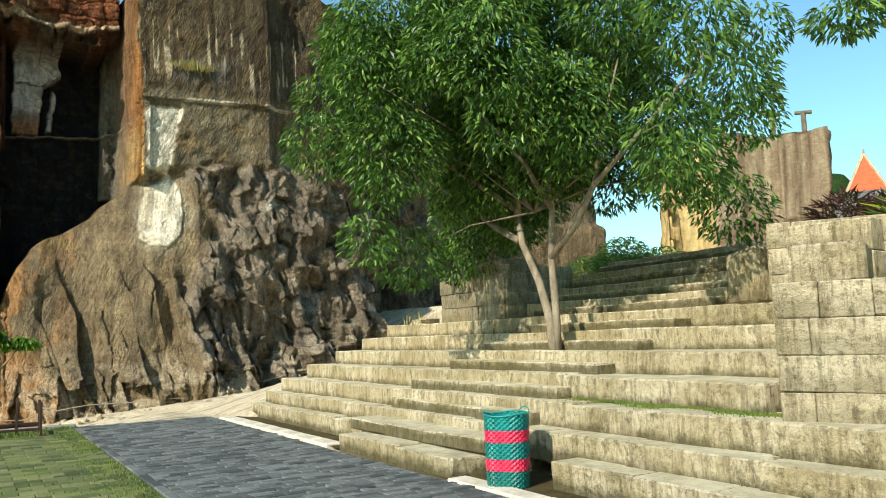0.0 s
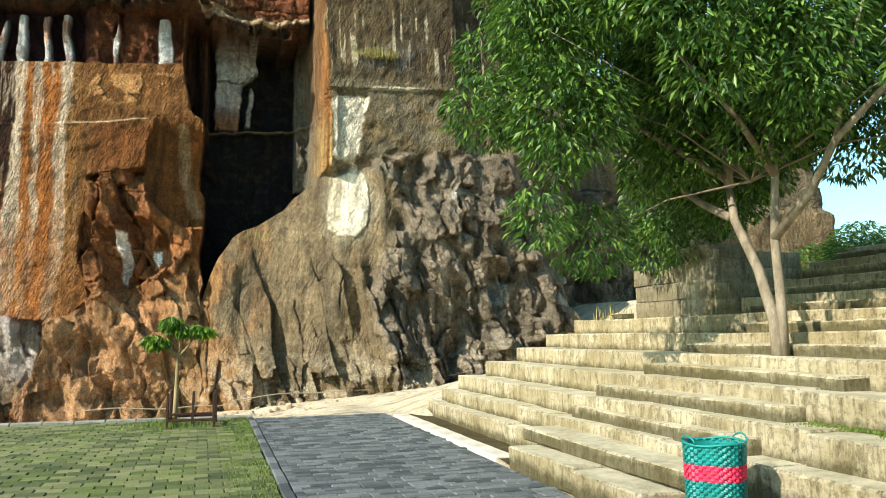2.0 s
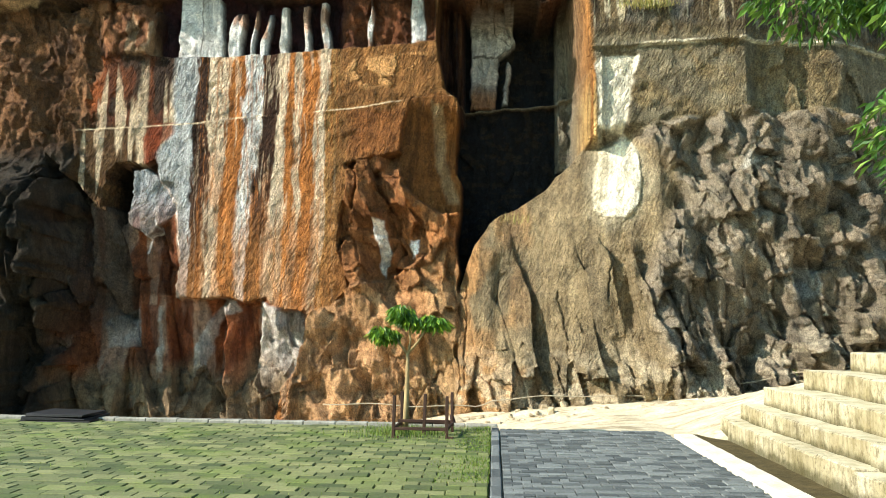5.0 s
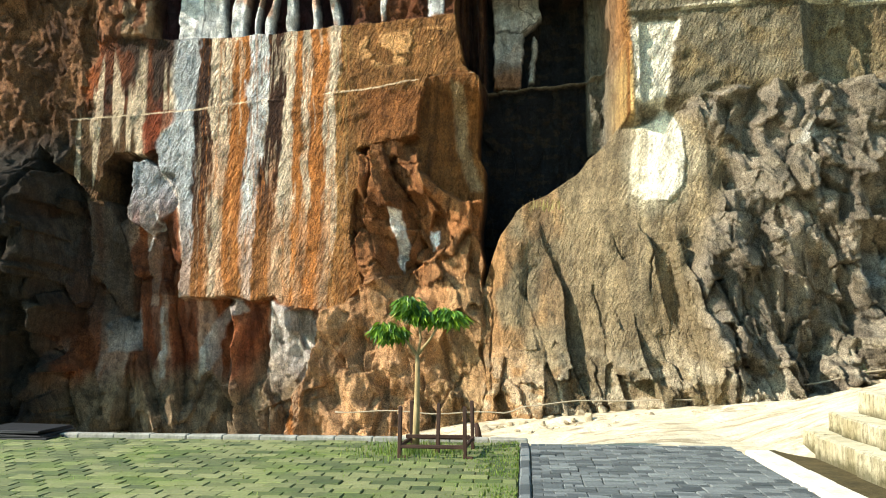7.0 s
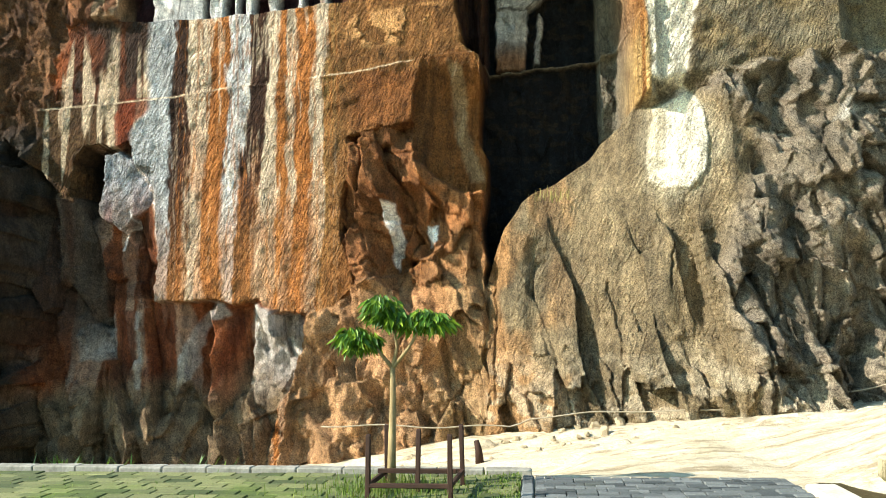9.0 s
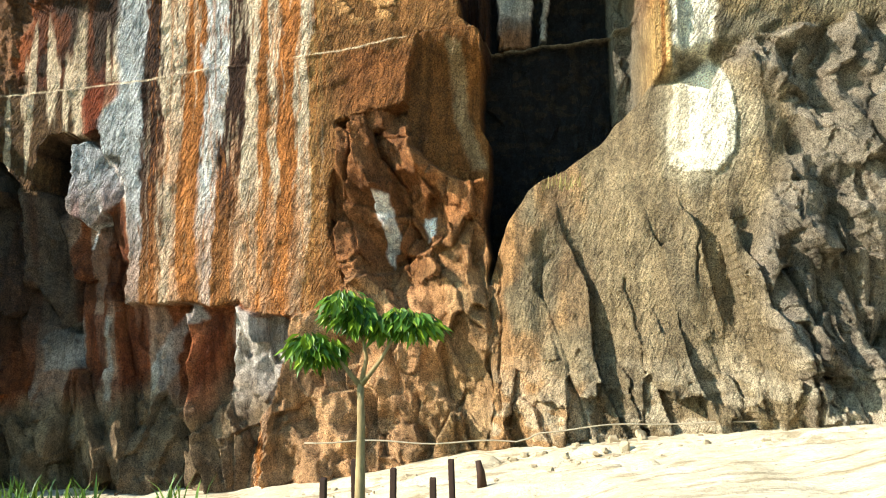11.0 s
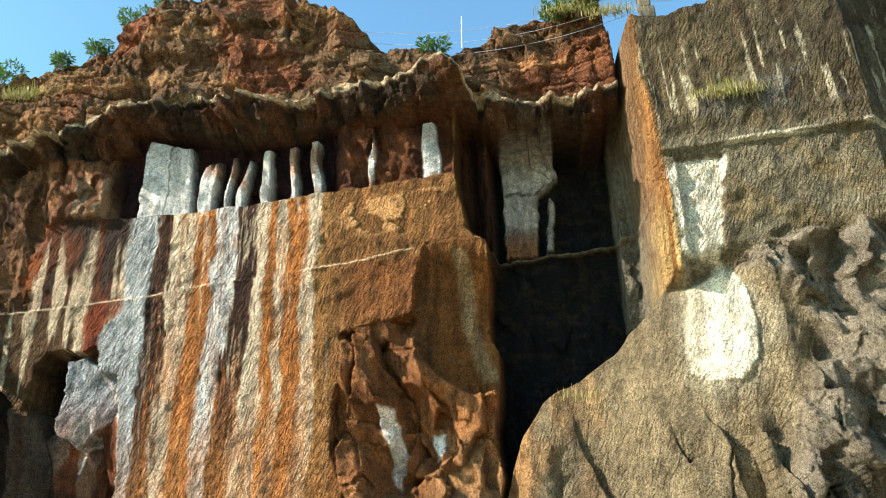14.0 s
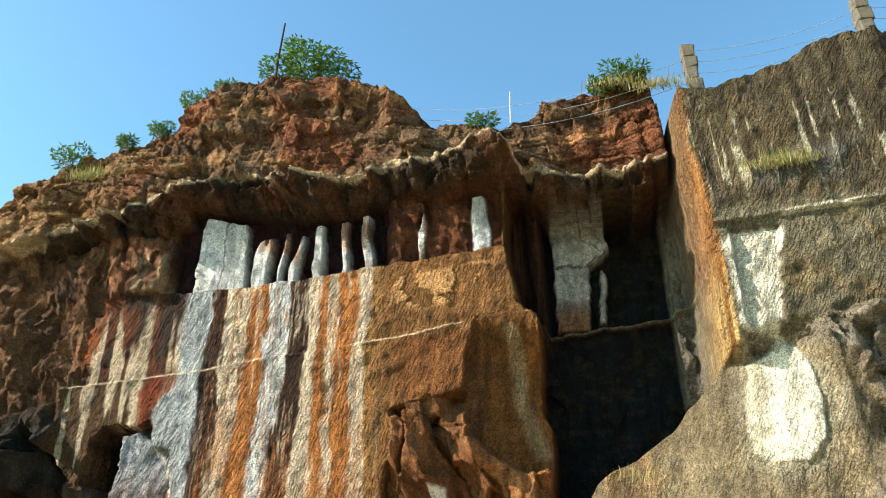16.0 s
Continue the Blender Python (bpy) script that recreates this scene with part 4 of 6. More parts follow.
    kcol = lay(kcol, sstep(0.46, 0.6, fbm(x * 0.5, z * 0.7, 165)) * 0.6, rgb(116, 96, 66) * (0.45 + 0.9 * b1)[..., None])
    kcol = lay(kcol, sstep(0.72, 0.8, b2) * 0.45, rgb(186, 138, 86))
    kcol = lay(kcol, sstep(-10.8, -12.4, x) * 0.55, rgb(160, 124, 76) * (0.4 + 0.9 * b2)[..., None])
    kcol = lay(kcol, np.maximum(g1, 0.6 * g2) * 0.5, rgb(58, 36, 24))
    # Dark lip: the shade of the eave's underside is part of this colour.
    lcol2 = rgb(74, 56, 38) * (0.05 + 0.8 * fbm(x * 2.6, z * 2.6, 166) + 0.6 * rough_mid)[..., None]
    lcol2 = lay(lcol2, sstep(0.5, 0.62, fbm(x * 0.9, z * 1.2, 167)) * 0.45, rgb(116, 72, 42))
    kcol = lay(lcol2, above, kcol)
    pale = band(z - line, -0.12, 0.08 + 0.2 * (fbm(x * 2.5, z * 0, 169) - 0.5), 0.05) * (0.5 + 0.5 * sstep(0.3, 0.5, fbm(x * 1.5, z * 2, 170)))
    kcol = lay(kcol, pale * 0.8, rgb(214, 186, 144))
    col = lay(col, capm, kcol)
    sawn = (1 - rec) * (1 - up_l) * (1 - rl) * (1 - rl2 * (1 - 0.7 * blob)) * (1 - pocket * (1 - 0.6 * scoop)) * (1 - 0.7 * cave)
    sawn = np.maximum(sawn, blk * sstep(10.2, 9.4, x))
    sawn = (sawn * (1 - a) + a * 0.45 * (1 - rr)) * (1 - 0.3 * scar) * (1 - capm) + 0.5 * capm
    return y, np.concatenate([np.clip(col, 0.01, 0.9), sawn[..., None]], -1)


def build_cliff():
    def steps(a, b, h):
        return np.arange(a, b, h)
    xs = np.concatenate([steps(-60, -22, 1.0), steps(-22, -17.5, 0.12), steps(-17.5, -14, 0.05), steps(-14, 0.3, 0.03), steps(0.3, 0.7, 0.02), steps(0.7, 4.2, 0.03), steps(4.2, 5.1, 0.018),
                         steps(5.1, 11, 0.03), steps(11, 14, 0.05), steps(14, 24, 0.12), steps(24, 35, 0.25), steps(35, 60, 1.5)])
    zs = np.concatenate([steps(-2.6, 12.0, 0.031), steps(12.0, 14.4, 0.026), steps(14.4, 19.3, 0.036), steps(19.3, 60, 2.0)])
    X, Z = np.meshgrid(xs, zs)
    Y, C = cliff_surface(X, Z)
    S = np.interp(X, [p[0] for p in SKYLINE], [p[1] for p in SKYLINE]) + (fbm(X * 1.1, 0 * X, 171) - 0.5) * 0.4 + (fbm(X * 5, 0 * X + 2, 173) - 0.5) * 0.2
    S = np.minimum(S, 19.2)
    over = np.clip(Z - S, 0, None)
    row = np.argmax(Z >= S, 0)
    Ytop = Y[np.clip(row - 1, 0, None), np.arange(X.shape[1])]
    Y = np.where(over > 0, Ytop[None] + over * 1.5, Y)
    Z = np.where(over > 0, S + 0.12 * np.minimum(over, 3) * fbm(X * 0.6, over, 175), Z)
    ny, nx = X.shape
    k = np.arange(nx * ny).reshape(ny, nx)
    f = np.stack([k[:-1, :-1], k[:-1, 1:], k[1:, 1:], k[1:, :-1]], -1).reshape(-1, 4)
    me = bpy.data.meshes.new("cliff")
    me.vertices.add(nx * ny)
    me.vertices.foreach_set("co", np.stack([X, Y, Z], -1).ravel())
    me.loops.add(f.size)
    me.polygons.add(len(f))
    me.loops.foreach_set("vertex_index", f.ravel())
    me.polygons.foreach_set("loop_start", np.arange(0, f.size, 4))
    me.update(calc_edges=True)
    me.shade_smooth()
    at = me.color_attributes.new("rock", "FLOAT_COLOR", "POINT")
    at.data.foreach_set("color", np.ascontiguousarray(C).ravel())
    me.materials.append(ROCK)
    ob = new("cliff", me)
    tagged(ob, "tall quarried cliff with orange, white and grey streaks and a dark cave", "cliff", kind="structure")


build_cliff()

# ---- terraces and steps ----
SKEW = 0.025          # the terraces lean a little from the y axis
TIERS = [(4.80, 0.28), (5.13, 0.52), (5.46, 0.80), (5.96, 1.09), (6.64, 1.37), (7.35, 1.65), (8.05, 1.93), (8.75, 2.20), (9.45, 2.50), (10.15, 2.82), (10.95, 3.08)]
ENDS = [(-9.0, 13.1), (-9.0, 12.9), (-9.0, 12.8), (0.2, 12.45), (0.3, 12.4), (0.6, 12.4), (0.9, 12.4), (1.6, 7.6), (1.7, 7.6), (1.9, 7.6), (2.0, 7.6)]
rng = random.Random(7)
steps_ob = tagged(empty("stone_steps"), "broad terraces of pale cut stone blocks with dark mossy joints", "steps", kind="structure")


def row_of_blocks(x0, depth, z0, z1, ya, yb, length, parent, mat=STONE, name="stone_block"):
    """One course of blocks along y, each its own piece."""
    y = ya
    while y < yb - 0.05:
        l = min(length * rng.uniform(0.75, 1.3), yb - y)
        if yb - y - l < 0.3:
            l = yb - y
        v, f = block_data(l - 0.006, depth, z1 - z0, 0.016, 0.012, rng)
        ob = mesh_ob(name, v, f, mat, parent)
        ob.location = (x0 + SKEW * (y + l / 2) + rng.uniform(-0.012, 0.012), y, z0 + rng.uniform(-0.008, 0.006))
        y += l


for k, ((x0, top), (ya, yb)) in enumerate(zip(TIERS, ENDS)):
    back = TIERS[k + 1][0] if k + 1 < len(TIERS) else x0 + 1.2
    low = TIERS[k - 1][1] - 0.12 if k else -0.08
    if k == 0:      # the gap where the basket stands
        row_of_blocks(x0, back - x0 + 0.25, low, top, ya, 2.0, 1.0, steps_ob)
        row_of_blocks(x0 + 0.05, back - x0 + 0.25, low, top, 3.0, yb, 1.0, steps_ob)
    else:
        row_of_blocks(x0, back - x0 + 0.25, low, top, ya, yb, 1.35, steps_ob)
HALF = [(4.25, 0.22, 3.2, 6.5), (4.62, 0.40, 3.1, 6.9), (5.29, 0.67, 3.05, 6.8), (5.68, 0.95, 3.0, 6.75), (6.28, 1.23, 2.9, 6.55), (6.98, 1.51, 2.9, 6.5),
        (7.68, 1.79, 2.85, 6.2), (8.38, 2.07, 2.8, 6.9), (9.08, 2.35, 2.9, 7.4), (9.78, 2.66, 3.0, 7.4), (10.5, 2.95, 3.0, 7.4)]
for k, (x0, top, ya, yb) in enumerate(HALF):
    low = -0.08 if k < 1 else TIERS[k - 1][1] - 0.05
    nxt = TIERS[k][0]
    row_of_blocks(x0, nxt - x0 + 0.1, low, top, ya, yb, 1.2, steps_ob)

# ---- walls of the terraces ----


def block_wall(name, label, a, b, z0, z1, thick, course, length, mat, lean=0.0):
    """A coursed wall from plan point a to b, rising from z0 to z1, each block its own piece."""
    a, b = Vector((*a, 0)), Vector((*b, 0))
    d = b - a
    run = d.length
    wall = tagged(empty(name, Matrix.Translation((a.x, a.y, 0)) @ Matrix.Rotation(math.atan2(d.y, d.x) - math.pi / 2, 4, "Z")), label, "wall", kind="structure")
    n = max(1, round((z1 - z0) / course))
    for r in range(n):
        h = (z1 - z0) / n
        y = 0.0
        while y < run - 0.02:
            l = min(length * rng.uniform(0.6, 1.4), run - y)
            if run - y - l < 0.25:
                l = run - y
            v, f = block_data(l - 0.005, thick, h - 0.004, 0.009, 0.006, rng)
            ob = mesh_ob("wall_block", v, f, mat, wall)
            ob.location = (rng.uniform(-0.02, 0.02), y, z0 + r * h)
            y += l
    return wall


block_wall("retaining_wall_lower", "weathered stone block wall standing on the terraces", (6.95, -3.4), (5.52, -0.3), 0.74, 1.99, 1.6, 0.31, 0.62, STONE_WALL)
block_wall("retaining_wall_return", "weathered stone block wall beside the steps", (5.7, -0.28), (8.1, 1.2), 0.9, 1.96, 1.4, 0.31, 0.62, STONE_WALL)
block_wall("retaining_wall_upper", "mossy upper retaining wall of stone blocks", (10.3, -3.2), (7.75, 1.3), 1.6, 2.86, 1.2, 0.32, 0.7, STONE_WALL)
block_wall("retaining_wall_end", "rough end block beside the upper steps", (7.8, 1.35), (12.2, 2.1), 1.7, 2.8, 1.2, 0.36, 0.8, STONE_WALL)
ob = mesh_ob("loose_block", *block_data(0.62, 0.5, 0.36, 0.03, 0.02, rng), STONE_WALL)
ob.location, ob.rotation_euler = (6.25, -0.75, 1.985), (0, 0, radians(24))
tagged(ob, "single squared stone block lying on the wall", "stone block")
ob = mesh_ob("loose_block", *block_data(0.55, 0.7, 0.72, 0.05, 0.05, rng), STONE_WALL)
ob.location, ob.rotation_euler = (8.15, 1.75, 1.915), (0, 0, radians(-8))
tagged(ob, "rough upright stone block by the upper steps", "stone block")
block_wall("plinth_wall_front", "grey coursed stone wall above the terraces", (8.42, 7.62), (8.45, 10.05), 1.92, 2.83, 0.7, 0.3, 0.5, STONE_GREY)
block_wall("plinth_wall_side", "shaded stone wall end behind the tree", (10.3, 7.75), (8.45, 7.6), 1.92, 3.0, 0.7, 0.3, 0.6, STONE_WALL)
ob = mesh_ob("loose_block", *block_data(0.4, 0.3, 0.13, 0.02, 0.02, rng), STONE)
ob.location = (8.35, 10.4, 1.925)
tagged(ob, "low loose stone block on the top terrace", "stone block")
v, f = block_data(0.75, 0.9, 0.26, 0.03, 0.02, rng)
ob = mesh_ob("cap_block", [(p[0] - (0.1 if p[2] > 0.13 else 0), p[1] + (0.12 if p[2] > 0.13 and p[1] > 0.3 else 0), p[2]) for p in v], f, STONE_GREY)
ob.location = (8.43, 7.6, 2.84)
tagged(ob, "flared cap stone on the corner of the plinth wall", "stone block")

# ---- plaza ----
KERB_GREY = simple_mat("grey_kerb_concrete", lin(172, 166, 150), lin(128, 124, 108), 3.0, 0.9, 0.15)


def kerb_run(name, label, a, b, w, h, z, length, mat):
    a, b = Vector((*a, 0)), Vector((*b, 0))
    d = b - a
    top = tagged(empty(name, Matrix.Translation((a.x, a.y, 0)) @ Matrix.Rotation(math.atan2(d.y, d.x) - math.pi / 2, 4, "Z")), label, "kerb", kind="structure")
    n = round(d.length / length)
    for i in range(n):
        v, f = block_data(d.length / n - 0.008, w, h, 0.012, 0.004, rng)
        o = mesh_ob("kerb_stone", v, f, mat, top)
        o.location = (0, i * d.length / n, z)


kerb_run("kerb_white", "flat white kerb between the paving and the steps", (4.36, 6.9), (4.42, 13.0), 0.3, 0.12, -0.1, 0.8, KERB)
kerb_run("kerb_near", "flat white kerb in front of the basket", (4.1, -8.0), (4.24, 3.15), 0.26, 0.12, -0.1, 0.8, KERB)
kerb_run("kerb_far", "narrow pale kerb along the plaza's far edge", (1.6, 13.55), (-14.0, 13.55), 0.2, 0.16, -0.12, 0.55, KERB_GREY)
kerb_run("kerb_paving", "grey kerb line between mossy and grey paving", (1.28, -8.0), (1.5, 13.4), 0.12, 0.1, -0.088, 0.5, PAVE_P)
gutter = mesh_ob("gutter_soil", [(4.0, -8, -0.012), (5.2, -8, -0.012), (5.5, 13.2, -0.012), (4.6, 13.2, -0.012)], [(0, 1, 2, 3)], SOIL)
tagged(gutter, "damp brown soil strip at the foot of the steps", "soil", kind="structure")


def paving(name, label, corners, sx, sy, mat_p, mat_s, bed, near, tilt, lengths=(1.0,)):
    """A field of separate pavers in running bond between two slanting edges; those within near are pieces of their own."""
    (x0a, x0b), (x1a, x1b), (ya, yb) = corners
    f = mesh_ob(name, [(x0a, ya, -0.03), (x1a, ya, -0.03), (x1b, yb, -0.03), (x0b, yb, -0.03)], [(0, 1, 2, 3)], bed)
    tagged(f, label, "paving", kind="structure")
    shared = []
    for k in range(6):
        v, q = block_data(sy - 0.012, sx * lengths[k % len(lengths)] - 0.012, 0.06, 0.006, 0.003, rng)
        ob = mesh_ob("paver", v, q, mat_p, f)
        shared.append(ob.data)
        bpy.data.objects.remove(ob)
    rest, count, y, r = [], 0, ya, 0
    while y < yb - sy:
        s = (y - ya) / (yb - ya)
        xa, xb = x0a + (x0b - x0a) * s, x1a + (x1b - x1a) * s
        x = xa + (sx / 2 if r % 2 else 0)
        fill = [(xa, x - xa)] if r % 2 else []
        while x < xb - sx * 0.98:
            kind = rng.randrange(6)
            wide = sx * lengths[kind % len(lengths)]
            z = -0.055 + rng.uniform(-0.006, 0.006) * tilt
            if near[0] < x < near[1] and near[2] < y < near[3] and count < 300:
                o = new("paver", shared[kind])
                o.parent = f
                o.location = (x + rng.uniform(-0.003, 0.003), y, z)
                o.rotation_euler = (rng.uniform(-0.012, 0.012) * tilt, rng.uniform(-0.012, 0.012) * tilt, rng.uniform(-0.01, 0.01))
                count += 1
            else:
                v, q = BOXES[rng.randrange(4)]
                t1, t2 = rng.uniform(-0.02, 0.02) * tilt, rng.uniform(-0.02, 0.02) * tilt
                rest.append(([(x + p[0] * (wide - 0.012), y + p[1] * (sy - 0.012), z + p[2] * 0.06 + (p[0] - 0.5) * sx * t1 + (p[1] - 0.5) * sy * t2) for p in v], q))
            x += wide
        fill.append((x, xb - x))
        for fx, fw in fill:
            if fw > 0.03:
                v, q = BOXES[0]
                rest.append(([(fx + p[0] * (fw - 0.012), y + p[1] * (sy - 0.012), -0.055 + p[2] * 0.06) for p in v], q))
        y += sy
        r += 1
    v, q = merge(rest)
    o = mesh_ob("paver_field", v, q, mat_s, f)
    tagged(o, kind="stuff")


BOXES = []
for _ in range(4):
    e = 0.02
    top = [(e + rng.uniform(0, 0.02), e + rng.uniform(0, 0.03), 1), (1 - e, e, 1), (1 - e - rng.uniform(0, 0.02), 1 - e, 1), (e, 1 - e - rng.uniform(0, 0.03), 1)]
    mid = [(0, 0, 0.85), (1, 0, 0.85), (1, 1, 0.85), (0, 1, 0.85)]
    bot = [(0, 0, 0), (1, 0, 0), (1, 1, 0), (0, 1, 0)]
    BOXES.append((top + mid + bot, [(0, 1, 2, 3)] + [(4 + i, 4 + (i + 1) % 4, (i + 1) % 4, i) for i in range(4)] + [(8 + i, 8 + (i + 1) % 4, 4 + (i + 1) % 4, 4 + i) for i in range(4)]))

paving("paving_grey", "grey concrete block paving beside the steps", ((1.41, 1.64), (4.06, 4.34), (-8.0, 13.4)), 0.21, 0.12, PAVE_P, PAVE_S, JOINT, (1.4, 4.2, 9.0, 10.9), 1.4, (1.0, 1.5, 0.5, 1.0, 1.0, 1.5))
paving("paving_mossy", "moss-covered green pavers of the plaza", ((-14.0, -14.0), (1.27, 1.48), (-8.0, 13.5)), 0.30, 0.21, MOSS_P, MOSS_S, MOSSBED, (-3.5, 1.3, 9.0, 10.6), 1.1)


def blades(name, label, spots, mat, h0, h1, w, lean=0.4, parent=None, kind="stuff", category="grass"):
    """Grass: thin bent blades."""
    vs, fs = [], []
    for x, y, z in spots:
        a = rng.uniform(0, 2 * math.pi)
        h, l = rng.uniform(h0, h1), rng.uniform(0.1, lean)
        dx, dy = math.cos(a), math.sin(a)
        ww = w * rng.uniform(0.6, 1.3)
        o = len(vs)
        vs += [(x - dy * ww, y + dx * ww, z), (x + dy * ww, y - dx * ww, z), (x + dx * h * l * 0.4 + dy * ww * 0.7, y + dy * h * l * 0.4 - dx * ww * 0.7, z + h * 0.6),
               (x + dx * h * l * 0.4 - dy * ww * 0.7, y + dy * h * l * 0.4 + dx * ww * 0.7, z + h * 0.6), (x + dx * h * l, y + dy * h * l, z + h)]
        fs += [(o, o + 1, o + 2, o + 3), (o + 3, o + 2, o + 4)]
    ob = mesh_ob(name, vs, fs, mat, parent)
    if not parent:
        tagged(ob, label, category, kind=kind)
    return ob


spots = []
for _ in range(9000):
    y = rng.uniform(1, 13.5)
    d = abs(rng.gauss(0, 0.28)) if rng.random() < 0.7 else rng.uniform(0, 9)
    x = 1.26 + 0.0105 * (y + 8) - d
    if d < 0.7 or rng.random() < 0.5:
        if noise.noise(Vector((x * 0.8, y * 0.8, 0))) > -0.25:
            spots.append((x, y, -0.005))
blades("plaza_grass", "short green grass growing between the pavers", spots, GRASS, 0.015, 0.05, 0.006)
spots = [(5.97 + 0.025 * y - abs(rng.gauss(0, 0.1 + 0.06 * math.sin(5 * y))), y, 0.795) for y in [rng.uniform(-0.3, 2.9) for _ in range(3800)]]
blades("step_moss", "strip of green moss and grass along a step's back edge", spots, GRASS, 0.01, 0.035, 0.007)

# ---- sapling in its guard ----


def leaf_cloud(name, centres, count, size, mat, parent, droop=0.5, shell=0.5, r=None, label="", aspect=0.3):
    """A crown: many small folded leaves scattered in overlapping clumps."""
    r = r or rng
    vs, fs = [], []
    tot = sum(c[3] ** 2 for c in centres)
    for cx, cy, cz, rad, flat in centres:
        for _ in range(int(count * rad**2 / tot)):
            while True:
                d = Vector((r.uniform(-1, 1), r.uniform(-1, 1), r.uniform(-1, 1)))
                if 0.05 < d.length < 1:
                    break
            d = d.normalized() * d.length**shell
            p = Vector((cx + d.x * rad, cy + d.y * rad, cz + d.z * rad * flat))
            out = Vector((d.x + r.uniform(-0.8, 0.8), d.y + r.uniform(-0.8, 0.8), r.uniform(-0.5, 0.4) - droop)).normalized()
            nrm = Vector((r.uniform(-0.7, 0.7), r.uniform(-0.7, 0.7), 1)).normalized()
            s = out.cross(nrm)
            if s.length < 1e-3:
                continue
            s.normalize()
            nrm = s.cross(out)
            L = size * r.uniform(0.6, 1.3)
            W = L * aspect
            o = len(vs)
            vs += [p, p + out * L * 0.45 + s * W * 0.5 + nrm * W * 0.12, p + out * L + nrm * -L * 0.12, p + out * L * 0.45 - s * W * 0.5 + nrm * W * 0.12]
            fs += [(o, o + 1, o + 2), (o, o + 2, o + 3)]
    return mesh_ob(name, vs, fs, mat, parent, label=label)


sap = tagged(empty("sapling", pose(0.11, 12.7, -0.04)), "young slender tree with three drooping leaf clumps", "tree")
tr = [((0, 0, 0), (0.01, 0, 0.5), (0.02, 0.01, 0.95), (0.02, 0, 1.3)), ((0.02, 0, 1.28), (-0.12, 0.0, 1.45), (-0.3, 0.03, 1.66)), ((0.02, 0, 1.28), (0.06, 0.05, 1.5), (0.0, 0.02, 1.95)),
      ((0.02, 0, 1.28), (0.2, -0.03, 1.5), (0.38, 0.0, 1.8))]
SAP_BARK = simple_mat("pale_sapling_bark", lin(172, 148, 104), lin(118, 98, 64), 9, 0.85, 0.2, 0.5, (1, 1, 0.25))
mesh_ob("trunk", *tube(tr[0], [0.052, 0.042, 0.033, 0.027], 12), SAP_BARK, sap, True)
for p, tufts in zip(tr[1:], ([(-0.42, 0.02, 1.62, 0.17, 0.75), (-0.28, 0.04, 1.60, 0.14, 0.7)], [(-0.12, 0.03, 1.96, 0.19, 0.7), (0.0, 0.0, 1.86, 0.14, 0.7)],
                             [(0.5, 0, 1.80, 0.17, 0.55), (0.34, 0.04, 1.84, 0.17, 0.55), (0.18, 0.05, 1.80, 0.14, 0.6)])):
    limb = mesh_ob("branch", *tube(p, [0.024, 0.017, 0.009], 8), SAP_BARK, sap, True)
    leaf_cloud("leaf_clump", tufts, 190 * len(tufts), 0.14, LEAF_SAP, limb, 0.85, 0.6, None, "", 0.36)

guard = tagged(empty("tree_guard", pose(0, 12.0, -0.03)), "dark wooden stake guard around the sapling", "tree guard")


def stick(name, a, b, w, parent, mat=STAKE):
    a, b = Vector(a), Vector(b)
    d = b - a
    v, f = block_data(w, w, d.length, 0.006, 0.004, rng)
    ob = mesh_ob(name, [(p[0] - w / 2, p[1] - w / 2, p[2]) for p in v], f, mat, parent)
    ob.matrix_basis = Matrix.Translation(a) @ d.to_track_quat("Z", "Y").to_matrix().to_4x4()
    return ob


for x, y in ((0, 0), (0.81, 0), (0.04, 0.85), (0.86, 0.85), (0.43, 0.42)):
    stick("stake", (x, y, 0), (x + rng.uniform(-0.02, 0.02), y, 0.66), 0.05, guard)
for a, b in (((0, 0), (0.81, 0)), ((0.81, 0), (0.86, 0.85)), ((0.86, 0.85), (0.04, 0.85)), ((0.04, 0.85), (0, 0))):
    stick("rail", (*a, 0.17), (*b, 0.17), 0.045, guard)
stick("rail", (0.02, 0.42, 0.24), (0.84, 0.42, 0.24), 0.045, guard)
for x in (0.0, 0.81):
    stick("foot", (x - 0.02, 0.0, 0.03), (x + 0.1, -0.02, 0.03), 0.06, guard)
spots = [(0.1 + rng.gauss(0, 0.35), 12.5 + rng.gauss(0, 0.35), -0.01) for _ in range(900)]
blades("guard_grass", "short grass round the sapling's foot", spots, GRASS, 0.04, 0.14, 0.006)

# ---- woven basket ----


def basket_mat():
    m = Mat("woven_plastic", 0.45, 0.35)
    sep = m.node("ShaderNodeSeparateXYZ", Vector=m.co)
    band_c = m.ramp(m.math("DIVIDE", sep.outputs[2], 0.78), (0.0, lin(24, 108, 96)), (0.24, lin(24, 108, 96)), (0.25, lin(226, 52, 82)), (0.40, lin(226, 52, 82)), (0.41, lin(20, 122, 112)),
                    (0.62, lin(20, 122, 112)), (0.63, lin(226, 52, 82)), (0.78, lin(226, 52, 82)), (0.79, lin(20, 126, 116)))
    for n in m.t.nodes:
        if n.type == "VALTORGB":
            n.color_ramp.interpolation = "CONSTANT"
    c = m.mix(1.0, band_c, m.ramp(m.island(), (0, grey(0.7)), (1, grey(1.25))), "MULTIPLY")
    return m.done(c)


basket = tagged(empty("waste_basket", pose(4.58, 2.42, -0.02)), "woven plastic waste basket in teal green and red bands", "basket")
BASKET = basket_mat()


